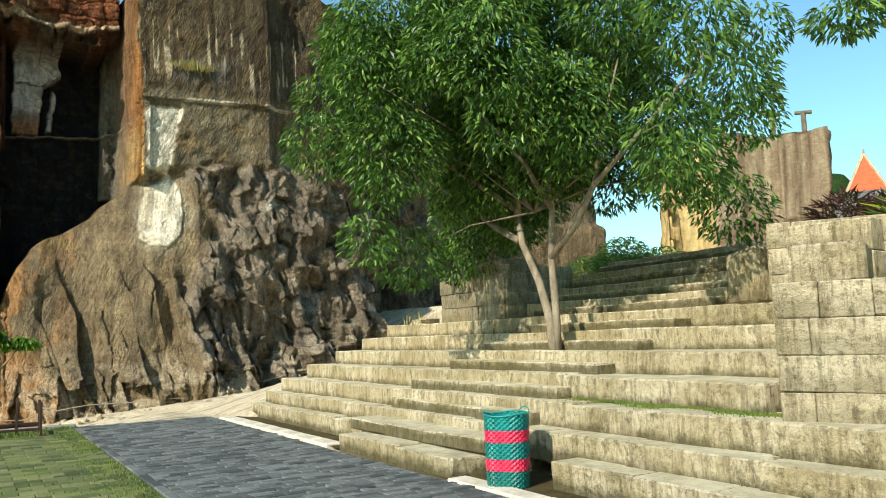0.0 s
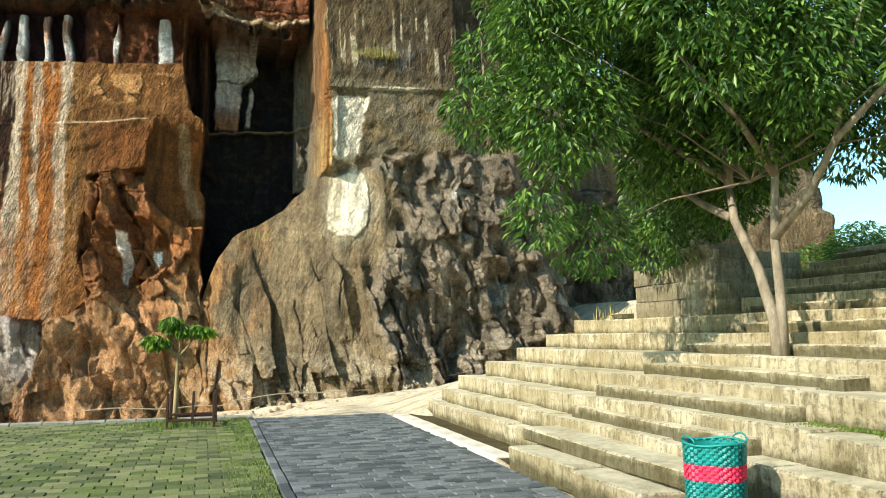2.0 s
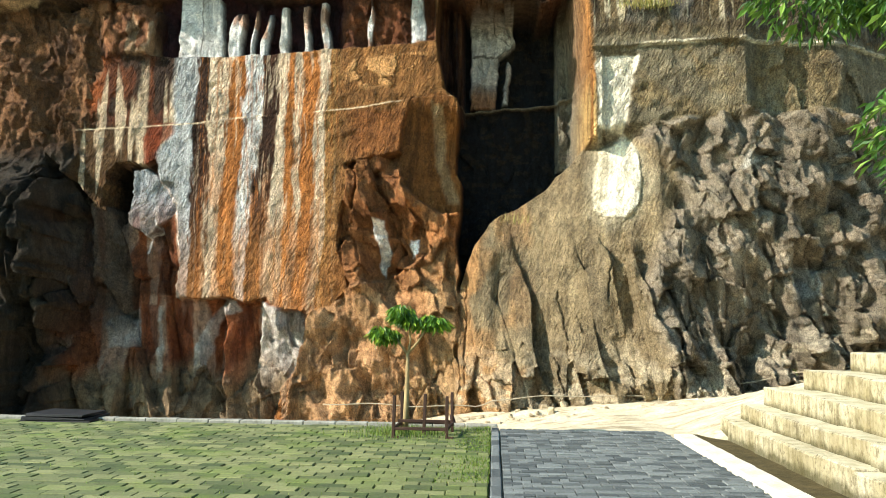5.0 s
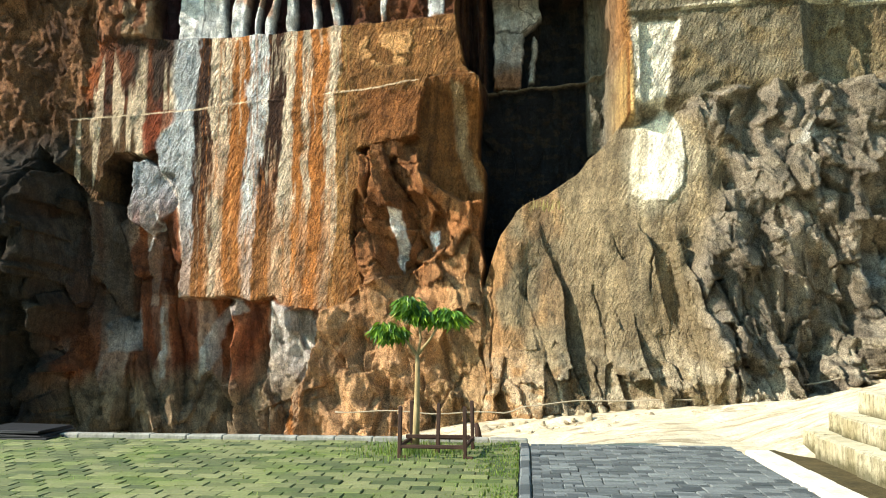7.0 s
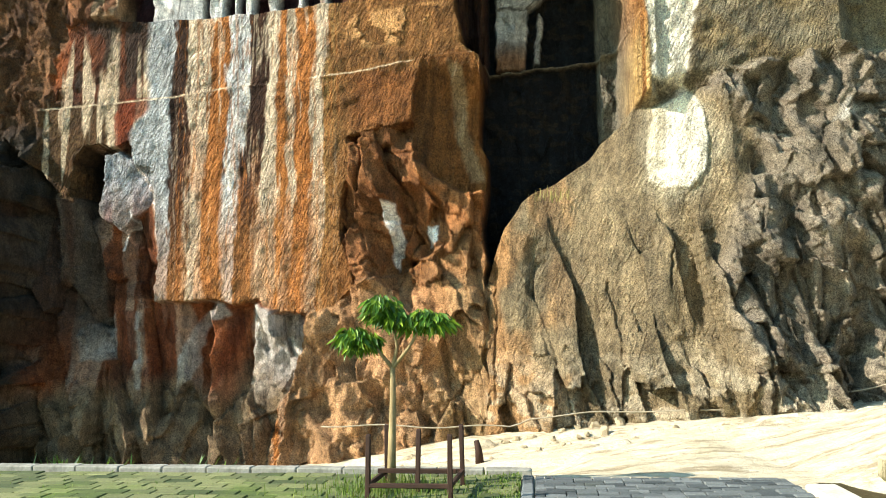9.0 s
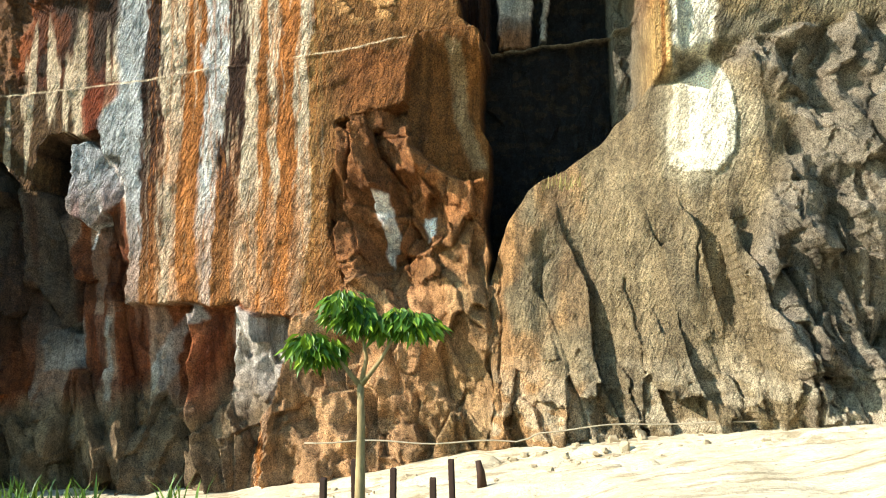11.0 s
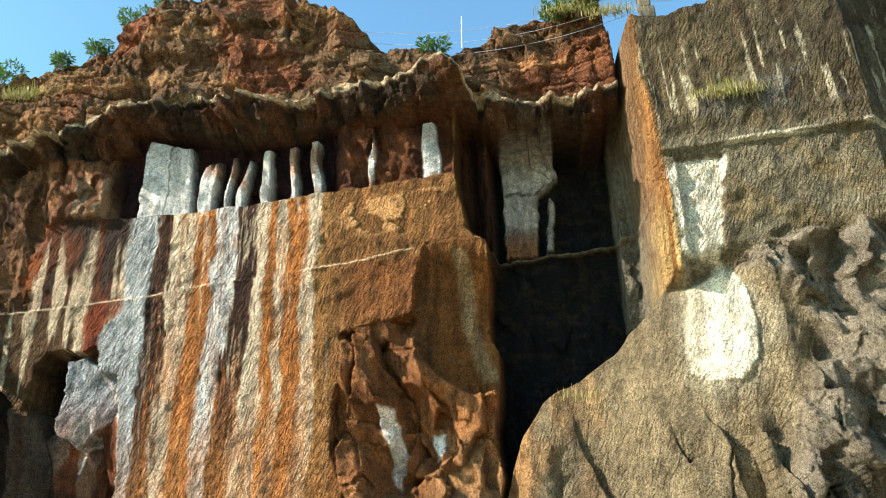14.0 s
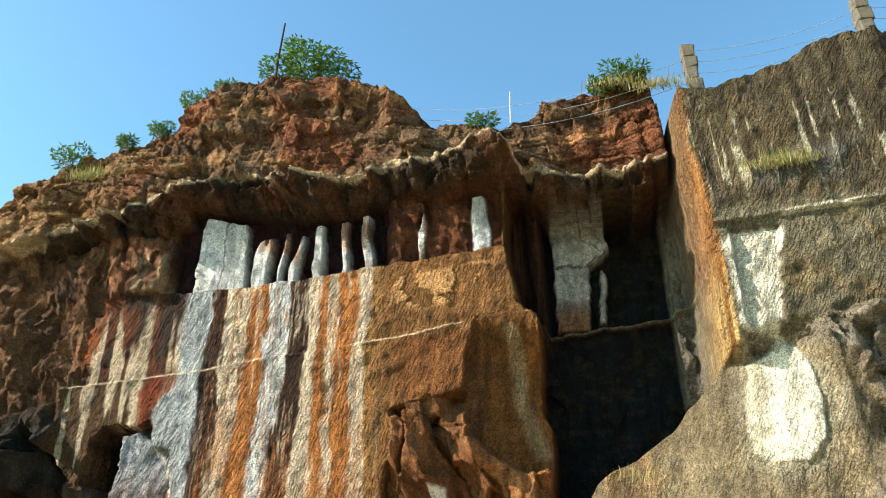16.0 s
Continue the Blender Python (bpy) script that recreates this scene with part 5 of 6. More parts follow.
def basket_weave():
    """Crossing flat straps that bulge in and out by turns, round a tapered wall."""
    chunks, H, nz, na = [], 0.78, 30, 48
    for i in range(nz):
        for k in range(na):
            s = 1 if (i + k) % 2 else -1
            z0, z1 = H * i / nz, H * (i + 1) / nz
            vs = []
            for z, o in ((z0, 0.0), ((z0 + z1) / 2, 0.008 * s), (z1, 0.0)):
                for a, oo in ((k, 0.0), (k + 0.5, 0.007), (k + 1, 0.0)):
                    th = 2 * math.pi * a / na
                    rad = 0.225 + 0.02 * z / H + o + oo * s
                    sq = 1 + 0.05 * math.cos(4 * th)
                    vs.append((rad * sq * math.cos(th), rad * sq * math.sin(th), z))
            chunks.append((vs, [(0, 1, 4, 3), (1, 2, 5, 4), (3, 4, 7, 6), (4, 5, 8, 7)]))
    return merge(chunks)


mesh_ob("body", *basket_weave(), BASKET, basket)
mesh_ob("lining", *tube([(0, 0, 0.02), (0, 0, 0.76)], [0.212, 0.23], 36, False), BASKET, basket, True)
bm = bmesh.new()
bmesh.ops.create_cone(bm, cap_ends=True, segments=36, radius1=0.215, radius2=0.215, depth=0.02)
bmesh.ops.translate(bm, verts=bm.verts, vec=(0, 0, 0.03))
part("bottom", bm, BASKET, basket)
rim = [(0.25 * (1 + 0.05 * math.cos(4 * t)) * math.cos(t), 0.25 * (1 + 0.05 * math.cos(4 * t)) * math.sin(t), 0.78 + 0.012 * math.sin(3 * t)) for t in np.linspace(0, 2 * math.pi, 41)]
mesh_ob("rim", *tube(rim, [0.011] * 41, 6, False), BASKET, basket, True)
for s in (-1, 1):
    loop = [(s * 0.24 + 0.02 * s * math.sin(t), 0.09 * math.cos(t), 0.78 + 0.06 * math.sin(t)) for t in np.linspace(0, math.pi, 9)]
    mesh_ob("handle", *tube(loop, [0.008] * 9, 6), BASKET, basket, True)

# ---- large tree on the terrace ----
tree = tagged(empty("terrace_tree", pose(6.95, 4.4, 1.30)), "leafy tree with forked pale trunk growing out of the steps", "tree")
BOUGHS = [[(0, 0, 0), (-0.02, 0.05, 0.5), (0.0, 0.3, 1.1), (0.05, 0.75, 1.75), (0.1, 0.9, 2.2)], [(0.02, -0.02, 0), (0.05, 0.0, 0.7), (0.06, 0.06, 1.4), (0.1, 0.05, 2.2), (0.1, 0.1, 3.0), (0.0, 0.2, 4.4)],
         [(0.02, 0.8, 1.8), (0.0, 1.4, 2.1), (-0.1, 2.1, 2.6), (-0.3, 2.9, 3.1)], [(0.1, 0.9, 2.2), (0.1, 0.95, 3.3), (0.0, 0.9, 4.6), (-0.1, 0.8, 5.8)],
         [(0.06, 0.06, 1.45), (0.1, -0.5, 1.9), (0.1, -0.9, 2.4), (0.2, -1.8, 3.0), (0.2, -2.9, 3.7)], [(0.1, -0.9, 2.4), (0.1, -1.1, 3.1), (0.0, -1.6, 4.0)],
         [(0.1, 0.05, 2.2), (-0.6, -0.2, 2.8), (-1.5, -0.4, 3.4)], [(0.1, 0.9, 2.3), (-0.8, 1.2, 2.9), (-1.6, 1.6, 3.5)], [(0.1, 0.9, 2.4), (1.0, 1.0, 3.2), (1.9, 1.2, 3.9)]]
BOUGH_RADII = [[0.095, 0.07, 0.062, 0.055, 0.05], [0.08, 0.06, 0.055, 0.047, 0.04, 0.02], [0.06, 0.05, 0.035, 0.02], [0.065, 0.05, 0.035, 0.02], [0.06, 0.05, 0.042, 0.03, 0.015], [0.035, 0.025, 0.012],
       [0.05, 0.035, 0.015], [0.05, 0.035, 0.015], [0.05, 0.035, 0.015]]
mesh_ob("trunk", *merge([tube(p, r, 10) for p, r in zip(BOUGHS[:2], BOUGH_RADII[:2])]), BARK, tree, True)
for p, r in zip(BOUGHS[2:], BOUGH_RADII[2:]):
    mesh_ob("limb", *tube(p, r, 8), BARK, tree, True)
crng = random.Random(3)
clumps = []
for _ in range(120):
    while True:
        d = Vector((crng.uniform(-1, 1), crng.uniform(-1, 1), crng.uniform(-1, 1)))
        if 0.35 < d.length < 1:
            break
    c = Vector((d.x * 2.6, 1.1 + d.y * 3.1, 4.5 + d.z * 2.7))
    if c.z < 2.6 and abs(c.y - 0.1) < 1.9:
        c.z += 1.5
    if c.x < 0.4 and c.y > 1.9 and c.z < 4.9:
        c.x = 1.2 + 0.3 * d.x
    clumps.append((c.x, c.y, c.z, crng.uniform(0.45, 0.85), crng.uniform(0.7, 1.0)))
for y, z in ((2.9, 2.2), (2.5, 1.9), (3.4, 2.6), (3.2, 1.8), (3.7, 3.2), (2.2, 2.3), (3.9, 3.9), (2.7, 2.9), (-3.2, 3.2), (-3.6, 3.7), (-2.9, 2.6), (-2.3, 2.4)):
    clumps.append((crng.uniform(1.2, 2.0) if y > 0 else crng.uniform(-0.9, 0.5), y + (1.3 if y > 0 else 0), z + (0.15 if y > 0 else 0), 0.55, 1.0))
for x, y, z in ((1.3, -1.14, 2.5), (1.66, -1.38, 2.7), (2.1, -1.62, 2.5), (1.9, -1.44, 2.1), (1.1, -1.1, 3.1), (1.8, -1.5, 3.2), (2.5, -2.0, 3.45), (2.6, -2.1, 4.0), (2.3, -2.0, 4.6),
                (1.5, -1.6, 4.9), (-2.2, 1.5, 1.8), (-2.5, 1.4, 2.5), (-1.7, 1.5, 1.6), (-2.7, 2.0, 3.3), (-2.8, 1.9, 4.1), (-2.4, 1.0, 4.8), (-1.8, 0.9, 3.2), (0.7, -1.0, 4.3), (1.4, -0.6, 3.6), (0.8, 0.4, 3.2), (1.5, 0.6, 4.2), (0.6, 0.2, 5.2)):
    clumps.append((x + crng.uniform(-0.3, 0.3), y + crng.uniform(-0.3, 0.3), z, crng.uniform(0.35, 0.6), 0.9))
leaf_cloud("crown", clumps, 125000, 0.13, LEAF, tree, 0.6, 0.45, crng, "", 0.34)
twigs = []
for cx, cy, cz, rad, _ in clumps[::4]:
    base = Vector((0.05, 0.4, max(2.2, cz - 1.6)))
    e = Vector((cx, cy, cz))
    twigs.append(tube([base, base.lerp(e, 0.5) + Vector((0, 0, 0.15)), e], [0.018, 0.011, 0.004], 5))
tagged(mesh_ob("twig_mass", *merge(twigs), BARK, tree, True), kind="stuff")

# overhanging branch of a second tree beside the walk
branch = tagged(empty("overhanging_tree", pose(9.2, -2.2, 2.8)), "tree beside the upper wall with a low overhanging bough", "tree")
mesh_ob("trunk", *tube([(0, 0, 0), (0.1, -0.1, 1.6), (0.0, 0.1, 3.2), (-0.1, 0.2, 4.6)], [0.14, 0.12, 0.09, 0.05], 10), BARK, branch, True)
mesh_ob("limb", *tube([(0.0, 0.0, 2.2), (-0.6, 0.9, 2.7), (-1.2, 2.3, 2.5)], [0.06, 0.04, 0.015], 8), BARK, branch, True)
leaf_cloud("crown", [(-1.25, 2.4, 2.3, 0.42, 0.5), (-1.0, 2.0, 2.7, 0.5, 0.6), (-0.6, 1.2, 3.1, 0.6, 0.7), (0, 0, 4.6, 1.1, 0.8), (-0.4, 0.7, 3.9, 0.9, 0.8), (0.6, -0.5, 4.2, 1.0, 0.8)], 9000, 0.14, LEAF, branch, 0.5, 0.45, crng)

# ---- planting and buildings above the terraces ----


def shrub(name, label, at, clumps, count, size, mat, cat="shrub", stems=5, aspect=0.22, droop=0.0):
    s = tagged(empty(name, pose(*at)), label, cat)
    tw = []
    for i in range(stems):
        c = clumps[i % len(clumps)]
        tw.append(tube([(0.03 * i - 0.06, 0.02 * i, -0.05), (c[0] * 0.5, c[1] * 0.5, c[2] * 0.6), (c[0], c[1], c[2])], [0.02, 0.014, 0.006], 5))
    mesh_ob("stems", *merge(tw), BARK, s, True)
    leaf_cloud("leaves", clumps, count, size, mat, s, droop, 0.6, None, "", aspect)
    return s


shrub("red_shrub", "dark red leafy shrub above the retaining wall", (10.0, 1.6, 2.75), [(0, 0, 0.35, 0.45, 0.7), (0.3, -0.4, 0.3, 0.4, 0.7), (-0.1, -0.8, 0.3, 0.4, 0.6)], 1500, 0.22, LEAF_RED, aspect=0.14, droop=-0.5)
shrub("spiky_plant", "bright green strap-leaved plant on the wall", (9.4, 0.3, 2.75), [(0, 0, 0.15, 0.3, 0.7), (0.2, -0.5, 0.15, 0.25, 0.7)], 160, 0.4, LEAF_SAP, "plant", aspect=0.09, droop=-0.9)
shrub("hedge", "dark clipped hedge at the head of the steps", (13.5, 9.7, 2.75), [(0, 0, 0.45, 0.6, 0.8), (0.4, 0.7, 0.5, 0.6, 0.8), (0.2, -0.6, 0.4, 0.5, 0.8)], 3500, 0.14, LEAF, "hedge")
shrub("green_bush", "rounded green bush beyond the head of the steps", (21, 17.0, 3.0), [(0, 0, 1.5, 0.95, 0.8), (0.9, -1.1, 1.1, 0.9, 0.8), (-0.8, 1.0, 0.9, 0.9, 0.8)], 3500, 0.2, LEAF_BUSH, "bush", aspect=0.4)
planter = mesh_ob("planter_edge", *merge([block_data(2.2, 0.3, 0.2, 0.02, 0.01, rng)]), simple_mat("red_brick_edge", lin(110, 62, 48), lin(84, 46, 38), 5.0))
planter.location = (12.4, 5.3, 2.95)
tagged(planter, "low dark red brick edging at the head of the steps", "planter edge", kind="structure")


def monolith():
    """A sawn rock pillar left standing in the quarry, with two posts on top."""
    w, d, h = 7.8, 6.0, 8.9
    thing = tagged(empty("rock_pillar", pose(35.5, 22.6, 2.6, 0, 0, -46)), "tall sawn pillar of tan quarry rock", "rock pillar")
    vs, fs = [], []
    us = np.linspace(0, 2 * (w + d), 200)
    zs = np.linspace(-1, h, 60)
    for z in zs:
        for u in us[:-1]:
            if u < w:
                x, y, nxv, nyv = u - w / 2, -d / 2, 0, -1
            elif u < w + d:
                x, y, nxv, nyv = w / 2, u - w - d / 2, 1, 0
            elif u < 2 * w + d:
                x, y, nxv, nyv = w / 2 - (u - w - d), d / 2, 0, 1
            else:
                x, y, nxv, nyv = -w / 2, d / 2 - (u - 2 * w - d), -1, 0
            o = (noise.fractal(Vector((u * 0.35, z * 0.07, 1.5)), 0.6, 2.0, 5)) * 0.7 - 0.10 * max(0, 3 - z) * (1.0 if u < w else 0) * -1
            if u < w:
                o = o * 0.6 + 0.4 * (x > 1.7 and z > 4.3) - 0.25 * (x < -1.6) + 0.35 * max(0, 2.2 - z) * (x > -1.2) * (0.6 + noise.noise(Vector((x * 1.2, z * 1.5, 7))))
            top = z if z < h - 0.1 else z + 0.7 * noise.noise(Vector((x * 0.3, y * 0.3, 2))) - (1.2 if x < -1 else 0)
            vs.append((x + nxv * o, y + nyv * o, top))
    n = len(us) - 1
    for i in range(len(zs) - 1):
        for k in range(n):
            fs.append((i * n + k, i * n + (k + 1) % n, (i + 1) * n + (k + 1) % n, (i + 1) * n + k))
    fs.append(tuple((len(zs) - 1) * n + k for k in range(n)))
    mesh_ob("rock", vs, fs, PILLAR, thing, True)
    for x in (1.6, 3.1):
        v, f = merge([tube([(x, -2.2, h - 0.2), (x, -2.2, h + 1.15)], [0.14, 0.12], 8), tube([(x - 0.4, -2.2, h + 1.1), (x + 0.4, -2.2, h + 1.1)], [0.1, 0.1], 8)])
        mesh_ob("post", v, f, CONCRETE, thing)


def pillar_mat():
    m = Mat("sawn_pillar_rock", 0.93, 0.12)
    dr = m.noise(1.0, 5, 0.6, stretch=(1.8, 1.8, 0.1))
    blot = m.noise(0.55, 6, 0.65)
    fine = m.noise(4.5, 6, 0.7)
    xyz = m.node("ShaderNodeSeparateXYZ", Vector=m.co)
    shift = m.math("MULTIPLY", m.math("SUBTRACT", blot, 0.5), 3.0)
    tan = m.ramp(dr, (0.36, lin(112, 86, 54)), (0.46, lin(172, 146, 94)), (0.6, lin(190, 168, 114)))
    mauve = m.ramp(blot, (0.3, lin(96, 76, 64)), (0.52, lin(122, 100, 82)), (0.7, lin(150, 128, 102)))
    upper = m.ramp(dr, (0.36, lin(88, 72, 54)), (0.48, lin(126, 108, 84)), (0.66, lin(154, 138, 110)))
    c = m.mix(m.ramp(m.math("MULTIPLY", m.math("ADD", xyz.outputs[2], shift), 0.1), (0.40, grey(0)), (0.46, grey(1))), mauve, upper)
    c = m.mix(m.ramp(m.math("MULTIPLY", m.math("ADD", m.math("ADD", xyz.outputs[0], 5.0), m.math("MULTIPLY", shift, 0.4)), 0.1), (0.31, grey(1)), (0.36, grey(0))), c, tan)
    c = m.mix(1.0, c, m.ramp(fine, (0.3, grey(0.72)), (0.5, grey(1.0)), (0.7, grey(1.22))), "MULTIPLY")
    return m.done(c, m.math("ADD", m.math("MULTIPLY", dr, 0.6), fine), 0.8, 0.16)


PILLAR = pillar_mat()
monolith()


def gable_house(name, label, at, turn, w, d, h, rise, roof_mat, steep=False):
    hs = tagged(empty(name, pose(*at, 0, 0, turn)), label, "house")
    bm = bmesh.new()
    bmesh.ops.create_cube(bm, size=1)
    bmesh.ops.scale(bm, verts=bm.verts, vec=(w, d, h))
    bmesh.ops.translate(bm, verts=bm.verts, vec=(0, 0, h / 2))
    part("wall", bm, PLASTER, hs)
    o = 0.5
    if steep:   # flared lower skirt and a steep upper roof, with a ridge
        r0 = [(-w / 2 - o, -d / 2 - o, h), (w / 2 + o, -d / 2 - o, h), (w / 2 + o, d / 2 + o, h), (-w / 2 - o, d / 2 + o, h)]
        r1 = [(-w / 4, -d / 4, h + rise * 0.3), (w / 4, -d / 4, h + rise * 0.3), (w / 4, d / 4, h + rise * 0.3), (-w / 4, d / 4, h + rise * 0.3)]
        r2 = [(-w / 7, 0, h + rise), (w / 7, 0, h + rise)]
        vs = r0 + r1 + r2
        fs = [(i, (i + 1) % 4, 4 + (i + 1) % 4, 4 + i) for i in range(4)] + [(4, 5, 9, 8), (6, 7, 8, 9), (5, 6, 9), (7, 4, 8)]
        fs.append((3, 2, 1, 0))
        rf = mesh_ob("roof", vs, fs, roof_mat, hs)
        for a, b in ((4, 8), (5, 9), (6, 9), (7, 8), (0, 4), (1, 5)):
            mesh_ob("hip_trim", *tube([vs[a], vs[b]], [0.12, 0.12], 6), PLASTER, hs)
        for k in (8, 9):
            p = Vector(vs[k])
            mesh_ob("finial", *tube([p, p + Vector((0.25 if k == 9 else -0.25, 0, 0.35))], [0.1, 0.04], 6), PLASTER, hs)
    else:
        vs = [(-w / 2 - o, -d / 2 - o, h - 0.2), (w / 2 + o, -d / 2 - o, h - 0.2), (w / 2 + o, d / 2 + o, h - 0.2), (-w / 2 - o, d / 2 + o, h - 0.2), (-w / 2 - o, 0, h + rise), (w / 2 + o, 0, h + rise)]
        mesh_ob("roof", vs, [(0, 1, 5, 4), (2, 3, 4, 5), (1, 2, 5), (3, 0, 4), (3, 2, 1, 0)], roof_mat, hs)
        mesh_ob("ridge", *tube([vs[4], vs[5]], [0.1, 0.1], 6), roof_mat, hs)
    for x in (-w / 4, w / 4):
        v, f = block_data(0.08, 1.0, 1.1, 0.01, 0.0, rng)
        wn_ = mesh_ob("window", [(p[0] + x - 0.5, p[1] - d / 2 - 0.06, p[2] + 1.0) for p in v], f, BLACK, hs)
        for dx, dz, w2, h2 in ((-0.5, 1.0, 0.1, 1.1), (0.4, 1.0, 0.1, 1.1), (-0.5, 1.0, 1.0, 0.1), (-0.5, 2.0, 1.0, 0.1), (-0.04, 1.0, 0.08, 1.1)):
            v2, f2 = block_data(w2, 0.06, h2, 0.01, 0.0, rng)
            mesh_ob("frame_bar", [(p[0] + x + dx, p[1] - d / 2 - 0.14, p[2] + dz) for p in v2], f2, PLASTER, wn_)
    return hs


gable_house("tiled_house", "house with steep orange tiled roof and pale ridges", (60, 29.5, 2.6), 35, 9, 8, 6.3, 6.0, TILE_RED, True)
gable_house("grey_house", "low house with a grey tiled roof", (50, 27.0, 2.6), 120, 10, 7, 5.6, 2.4, TILE_GREY)
shrub("garden_tree", "round tree in front of the tiled house", (52, 25.6, 3.0), [(0, 0, 5.0, 1.6, 0.9), (0.6, -1.0, 5.6, 1.4, 0.9)], 2500, 0.4, LEAF_BUSH, "tree", aspect=0.4)


def hill(name, label, cx, cy, rx, ry, h, z0, seed):
    vs, fs, n, m = [], [], 60, 24
    for i in range(m + 1):
        for k in range(n):
            th, r = 2 * math.pi * k / n, 1 - i / m
            x, y = cx + rx * r * math.cos(th), cy + ry * r * math.sin(th)
            z = z0 + h * (1 - r * r) + h * 0.28 * noise.fractal(Vector((x * 0.05, y * 0.05, seed)), 0.8, 2.0, 6) * min(1, 4 * (1 - r))
            vs.append((x, y, z))
    for i in range(m):
        for k in range(n):
            fs.append((i * n + k, i * n + (k + 1) % n, (i + 1) * n + (k + 1) % n, (i + 1) * n + k))
    tagged(mesh_ob(name, vs, fs, HILL, smooth=True), label, "hill", kind="structure")
    spread = []
    for _ in range(90):
        th, r = rng.uniform(0, 2 * math.pi), rng.uniform(0, 0.9)
        x, y = cx + rx * r * math.cos(th), cy + ry * r * math.sin(th)
        spread.append((x, y, z0 + h * (1 - r * r) + 0.5, rng.uniform(2.5, 5), 0.7))
    o = leaf_cloud("hill_trees", spread, 30000, 1.1, LEAF, None, 0.2, 0.4, None, "", 0.6)
    tagged(o, "dark green trees covering the distant hill", "trees", kind="stuff")


hill("backdrop_hill", "distant wooded hill behind the houses", 150, 78, 60, 40, 28, -4, 1.0)
hill("backdrop_hill_left", "distant wooded rise beyond the steps", 110, 106, 45, 40, 17, -4, 4.0)

# ---- things on and along the cliff ----


def fence_post(at, h):
    p = tagged(empty("concrete_post", pose(*at)), "weathered stacked stone fence post on the cliff top", "fence post", "cliff top posts")
    for i in range(4):
        v, f = block_data(0.4 - 0.05 * (i % 2), 0.4 - 0.05 * (i % 2), h / 4 + 0.03, 0.03, 0.03, rng)
        mesh_ob("block", [(q[0] - 0.2, q[1] - 0.2, q[2] + i * h / 4) for q in v], f, CONCRETE, p)


fence_post((5.15, 25.3, 15.4), 1.6)
fence_post((9.8, 25.2, 16.1), 1.7)
for i, (a, b) in enumerate((((5.2, 25.3), (9.8, 25.2)), ((9.8, 25.2), (16, 25.5)), ((-4.2, 26.2), (5.2, 25.3)))):
    za, zb = (16.9, 17.5) if i == 0 else (17.5, 17.9) if i == 1 else (17.2, 16.7)
    for k in range(3):
        pts = [(a[0] + (b[0] - a[0]) * t, a[1] + (b[1] - a[1]) * t, za + (zb - za) * t - 0.4 * k - (0.3 + 0.5 * (i == 2)) * 4 * t * (1 - t)) for t in np.linspace(0, 1, 13)]
        tagged(mesh_ob("fence_wire", *tube(pts, [0.008] * 13, 5), WIRE), "thin grey fence wire strung along the cliff top", "wire", "cliff top wires")
for x, z in ((0.0, 15.6), (7.4, 14.9), (11.0, 15.6)):
    tagged(mesh_ob("marker_post", *tube([(x, 25.4, z - 0.3), (x + 0.03, 25.4, z + 0.8)], [0.02, 0.016], 6), WHITE), "thin white marker post on the cliff top", "post", "marker posts")
tagged(mesh_ob("bamboo_pole", *tube([(-7.75, 26.0, 17.8), (-7.7, 26.0, 19.6), (-7.6, 26.0, 21.1)], [0.045, 0.04, 0.03], 8), STAKE), "thin dark upright pole on the cliff top", "pole")
shrub("cliff_tree", "small leafy tree on the cliff top", (-7.0, 26.5, 18.5), [(-0.9, 0, 1.0, 0.6, 0.8), (0, 0.2, 1.5, 0.75, 0.8), (0.9, 0, 1.0, 0.6, 0.8), (0.2, -0.2, 0.8, 0.7, 0.8), (1.5, 0, 0.5, 0.45, 0.8), (-0.3, 0, 1.9, 0.4, 0.8)], 1900, 0.19, LEAF_BUSH, "tree",
      aspect=0.4)
for x, y, z, s in ((-10.6, 26.2, 17.9, 0.8), (-9.6, 26.2, 18.5, 0.5), (-11.6, 26.0, 16.9, 0.55), (-14.3, 25.4, 15.6, 0.9), (-0.9, 25.7, 15.3, 0.6), (-12.5, 25.6, 16.4, 0.4), (3.3, 25.4, 16.0, 0.9), (2.6, 25.4, 15.9, 0.5)):
    shrub("cliff_bush", "scrubby green bush growing on the cliff edge", (x, y, z), [(0, 0, 0.4 * s, 0.5 * s, 0.8), (0.4 * s, 0, 0.7 * s, 0.4 * s, 0.9), (-0.35 * s, 0, 0.8 * s, 0.35 * s, 0.9)], int(500 * s) + 120, 0.16, LEAF_BUSH,
          "bush", aspect=0.3, droop=-0.2)
for x, y, z, n in ((4.2, 25.0, 15.6, 300), (6.2, 22.85, 11.4, 420), (-12.2, 23.9, 14.2, 260), (2.3, 24.75, 5.1, 45), (3.0, 25.2, 16.0, 300), (8.6, 11.3, 1.9, 40), (9.2, 12.0, 1.85, 40)):
    blades("dry_tuft", "tuft of dry grass on a rock ledge", [(x + rng.gauss(0, 0.35), y + rng.gauss(0, 0.1), z + rng.uniform(-0.1, 0.1)) for _ in range(n)], LEAF_DRY, 0.1, 0.35, 0.01, 0.9)
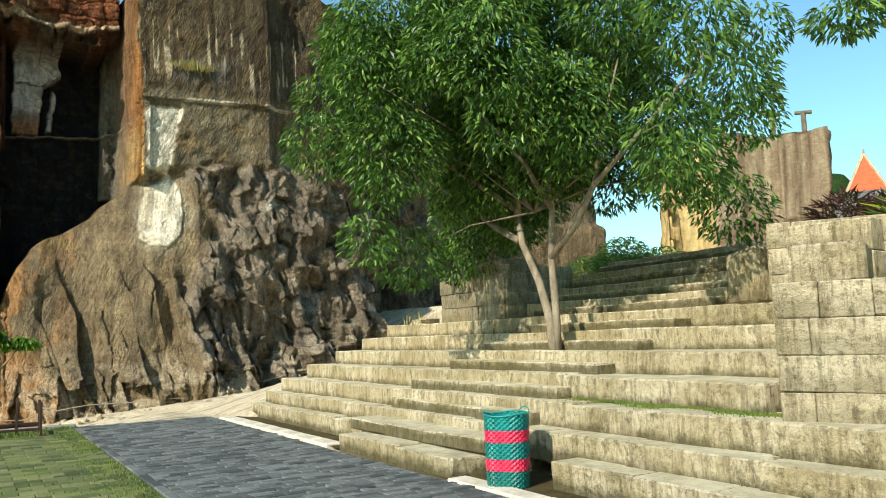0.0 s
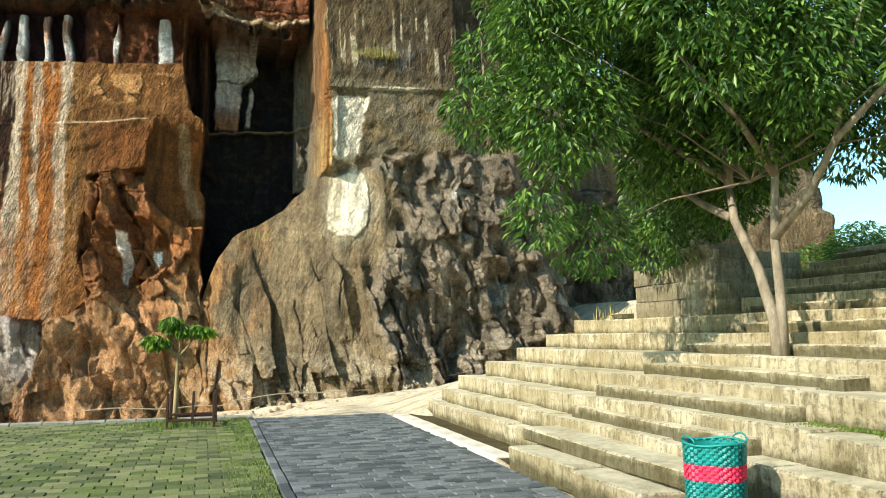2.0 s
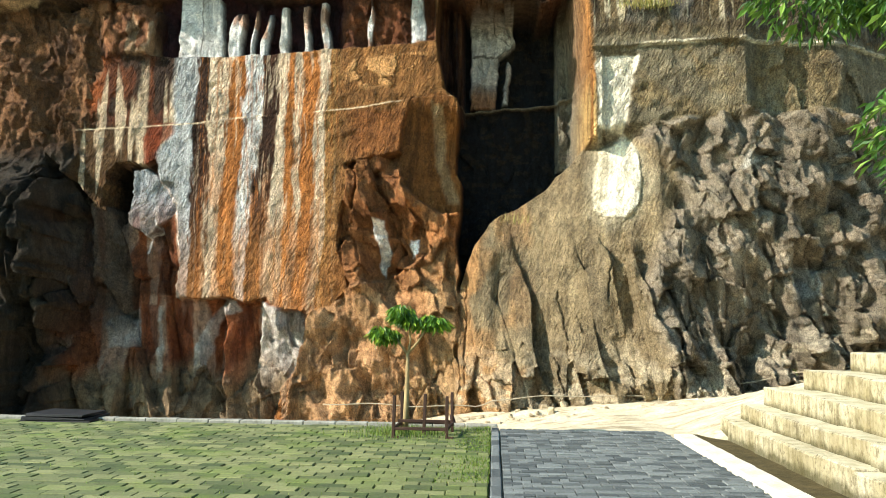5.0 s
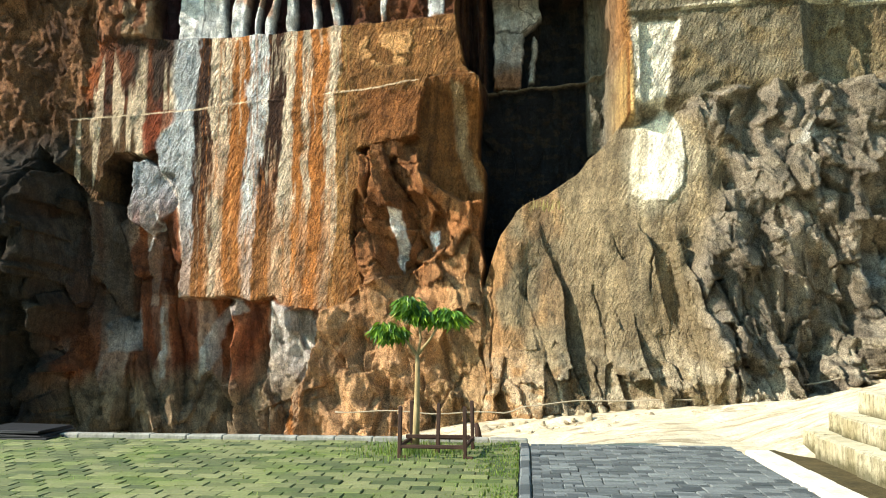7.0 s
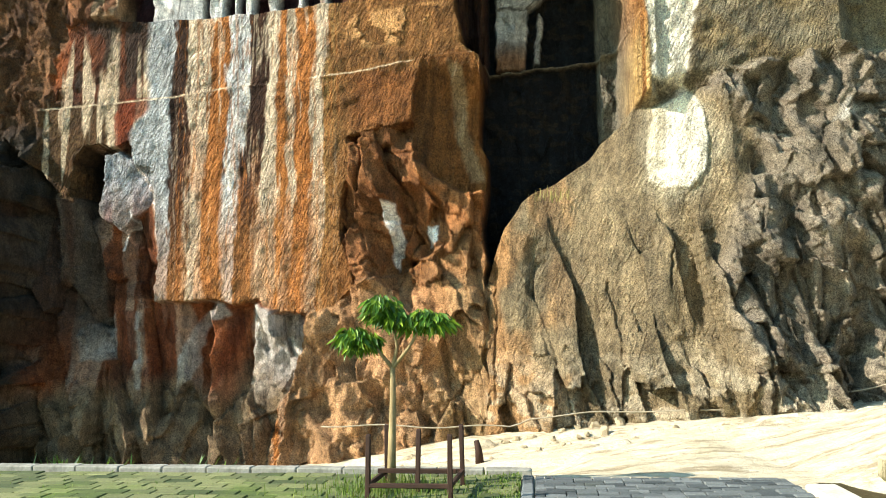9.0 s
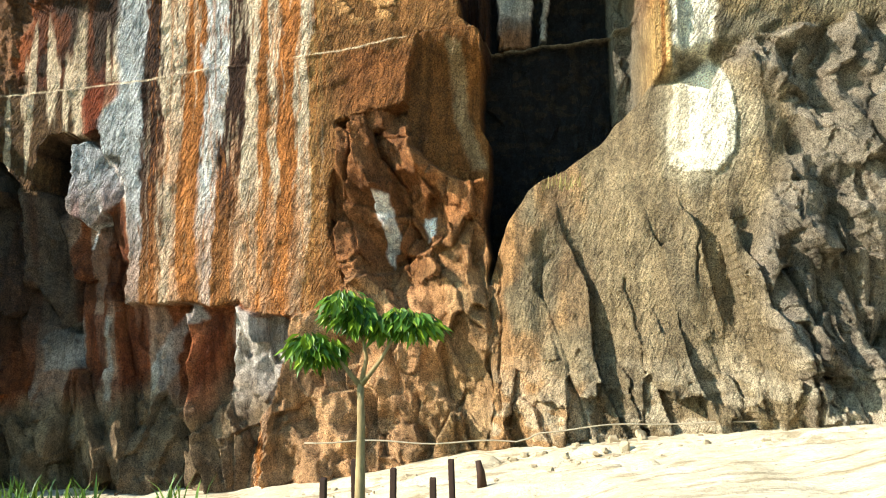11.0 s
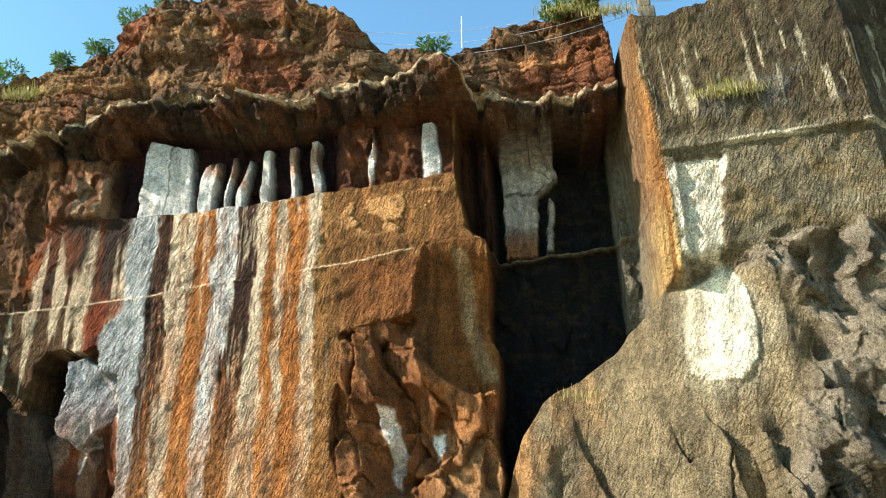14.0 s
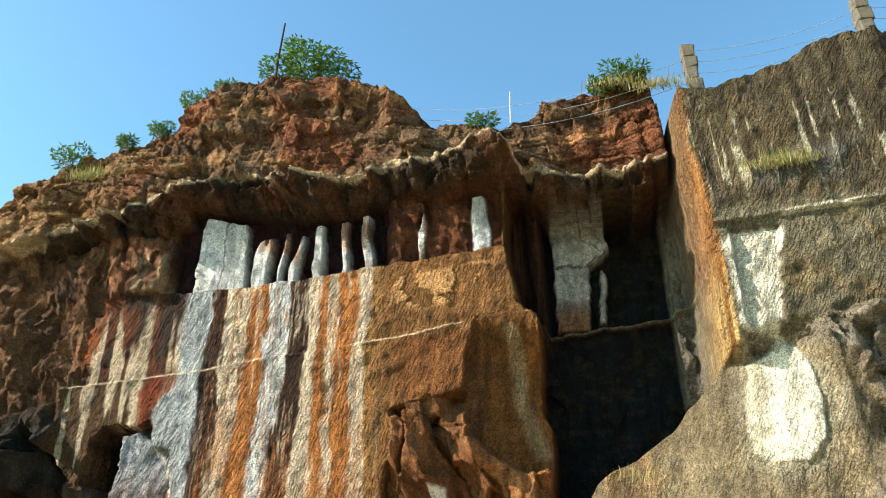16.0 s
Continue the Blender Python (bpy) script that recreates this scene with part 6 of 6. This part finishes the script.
for x, z, n in ((-9.8, -1.95, 60), (-8.6, -1.95, 40), (-6.4, -1.9, 22), (10.8, 0.5, 60)):
    blades("weeds", "green weeds at the foot of the cliff", [(x + rng.gauss(0, 0.28), 22.9 + rng.gauss(0, 0.2), z) for _ in range(n)], LEAF, 0.2, 0.75, 0.03, 1.0)
hose = [(x, 22.2 + 0.04 * math.sin(2.1 * x), float(np.interp(x, [-3.2, 1.2, 1.6, 2.9, 4, 5.5, 7, 7.6, 12.5], [-0.46, -0.48, -0.27, -0.18, -0.12, -0.13, -0.01, 0.16, 1.0])) + 0.03 * math.sin(2.7 * x)) for x in np.linspace(-3.2, 12.5, 70)]
tagged(mesh_ob("rope", *tube(hose, [0.016] * 70, 6), CABLE, smooth=True), "pale rope slung along the foot of the cliff", "rope")
mat_pile = empty("rubber_mat", pose(-6.6, 13.1, -0.03))
for i in range(3):
    v, f = block_data(0.9, 1.3 - 0.15 * i, 0.05, 0.01, 0.02, rng)
    mesh_ob("sheet", [(p[0] + 0.08 * i, p[1], p[2] + 0.052 * i) for p in v], f, BLACK, mat_pile)
tagged(mat_pile, "small stack of dark sheets at the plaza's edge", "sheets")
tagged(mesh_ob("stump", *tube([(0.62, 19.5, -0.85), (0.6, 19.5, -0.6), (0.56, 19.48, -0.42)], [0.09, 0.07, 0.05], 8), STAKE, smooth=True), "dark broken stump at the foot of the cliff", "stump")
rocks = []
for _ in range(420):
    x = rng.uniform(-8, 13)
    y = 21.9 + rng.gauss(0, 0.7)
    s = abs(rng.gauss(0.05, 0.06)) + 0.03
    v, f = block_data(s, s * rng.uniform(0.7, 1.4), s * rng.uniform(0.4, 0.9), s * 0.15, s * 0.2, rng)
    z = float(ground_z(np.array(x), np.array(y)))
    rocks.append(([(p[0] + x, p[1] + y, p[2] + z - 0.03) for p in v], f))
tagged(mesh_ob("rubble", *merge(rocks), simple_mat("rubble_stone", lin(190, 172, 136), lin(128, 110, 84), 3.0)), "small fallen stones along the foot of the cliff", "rubble", kind="stuff")
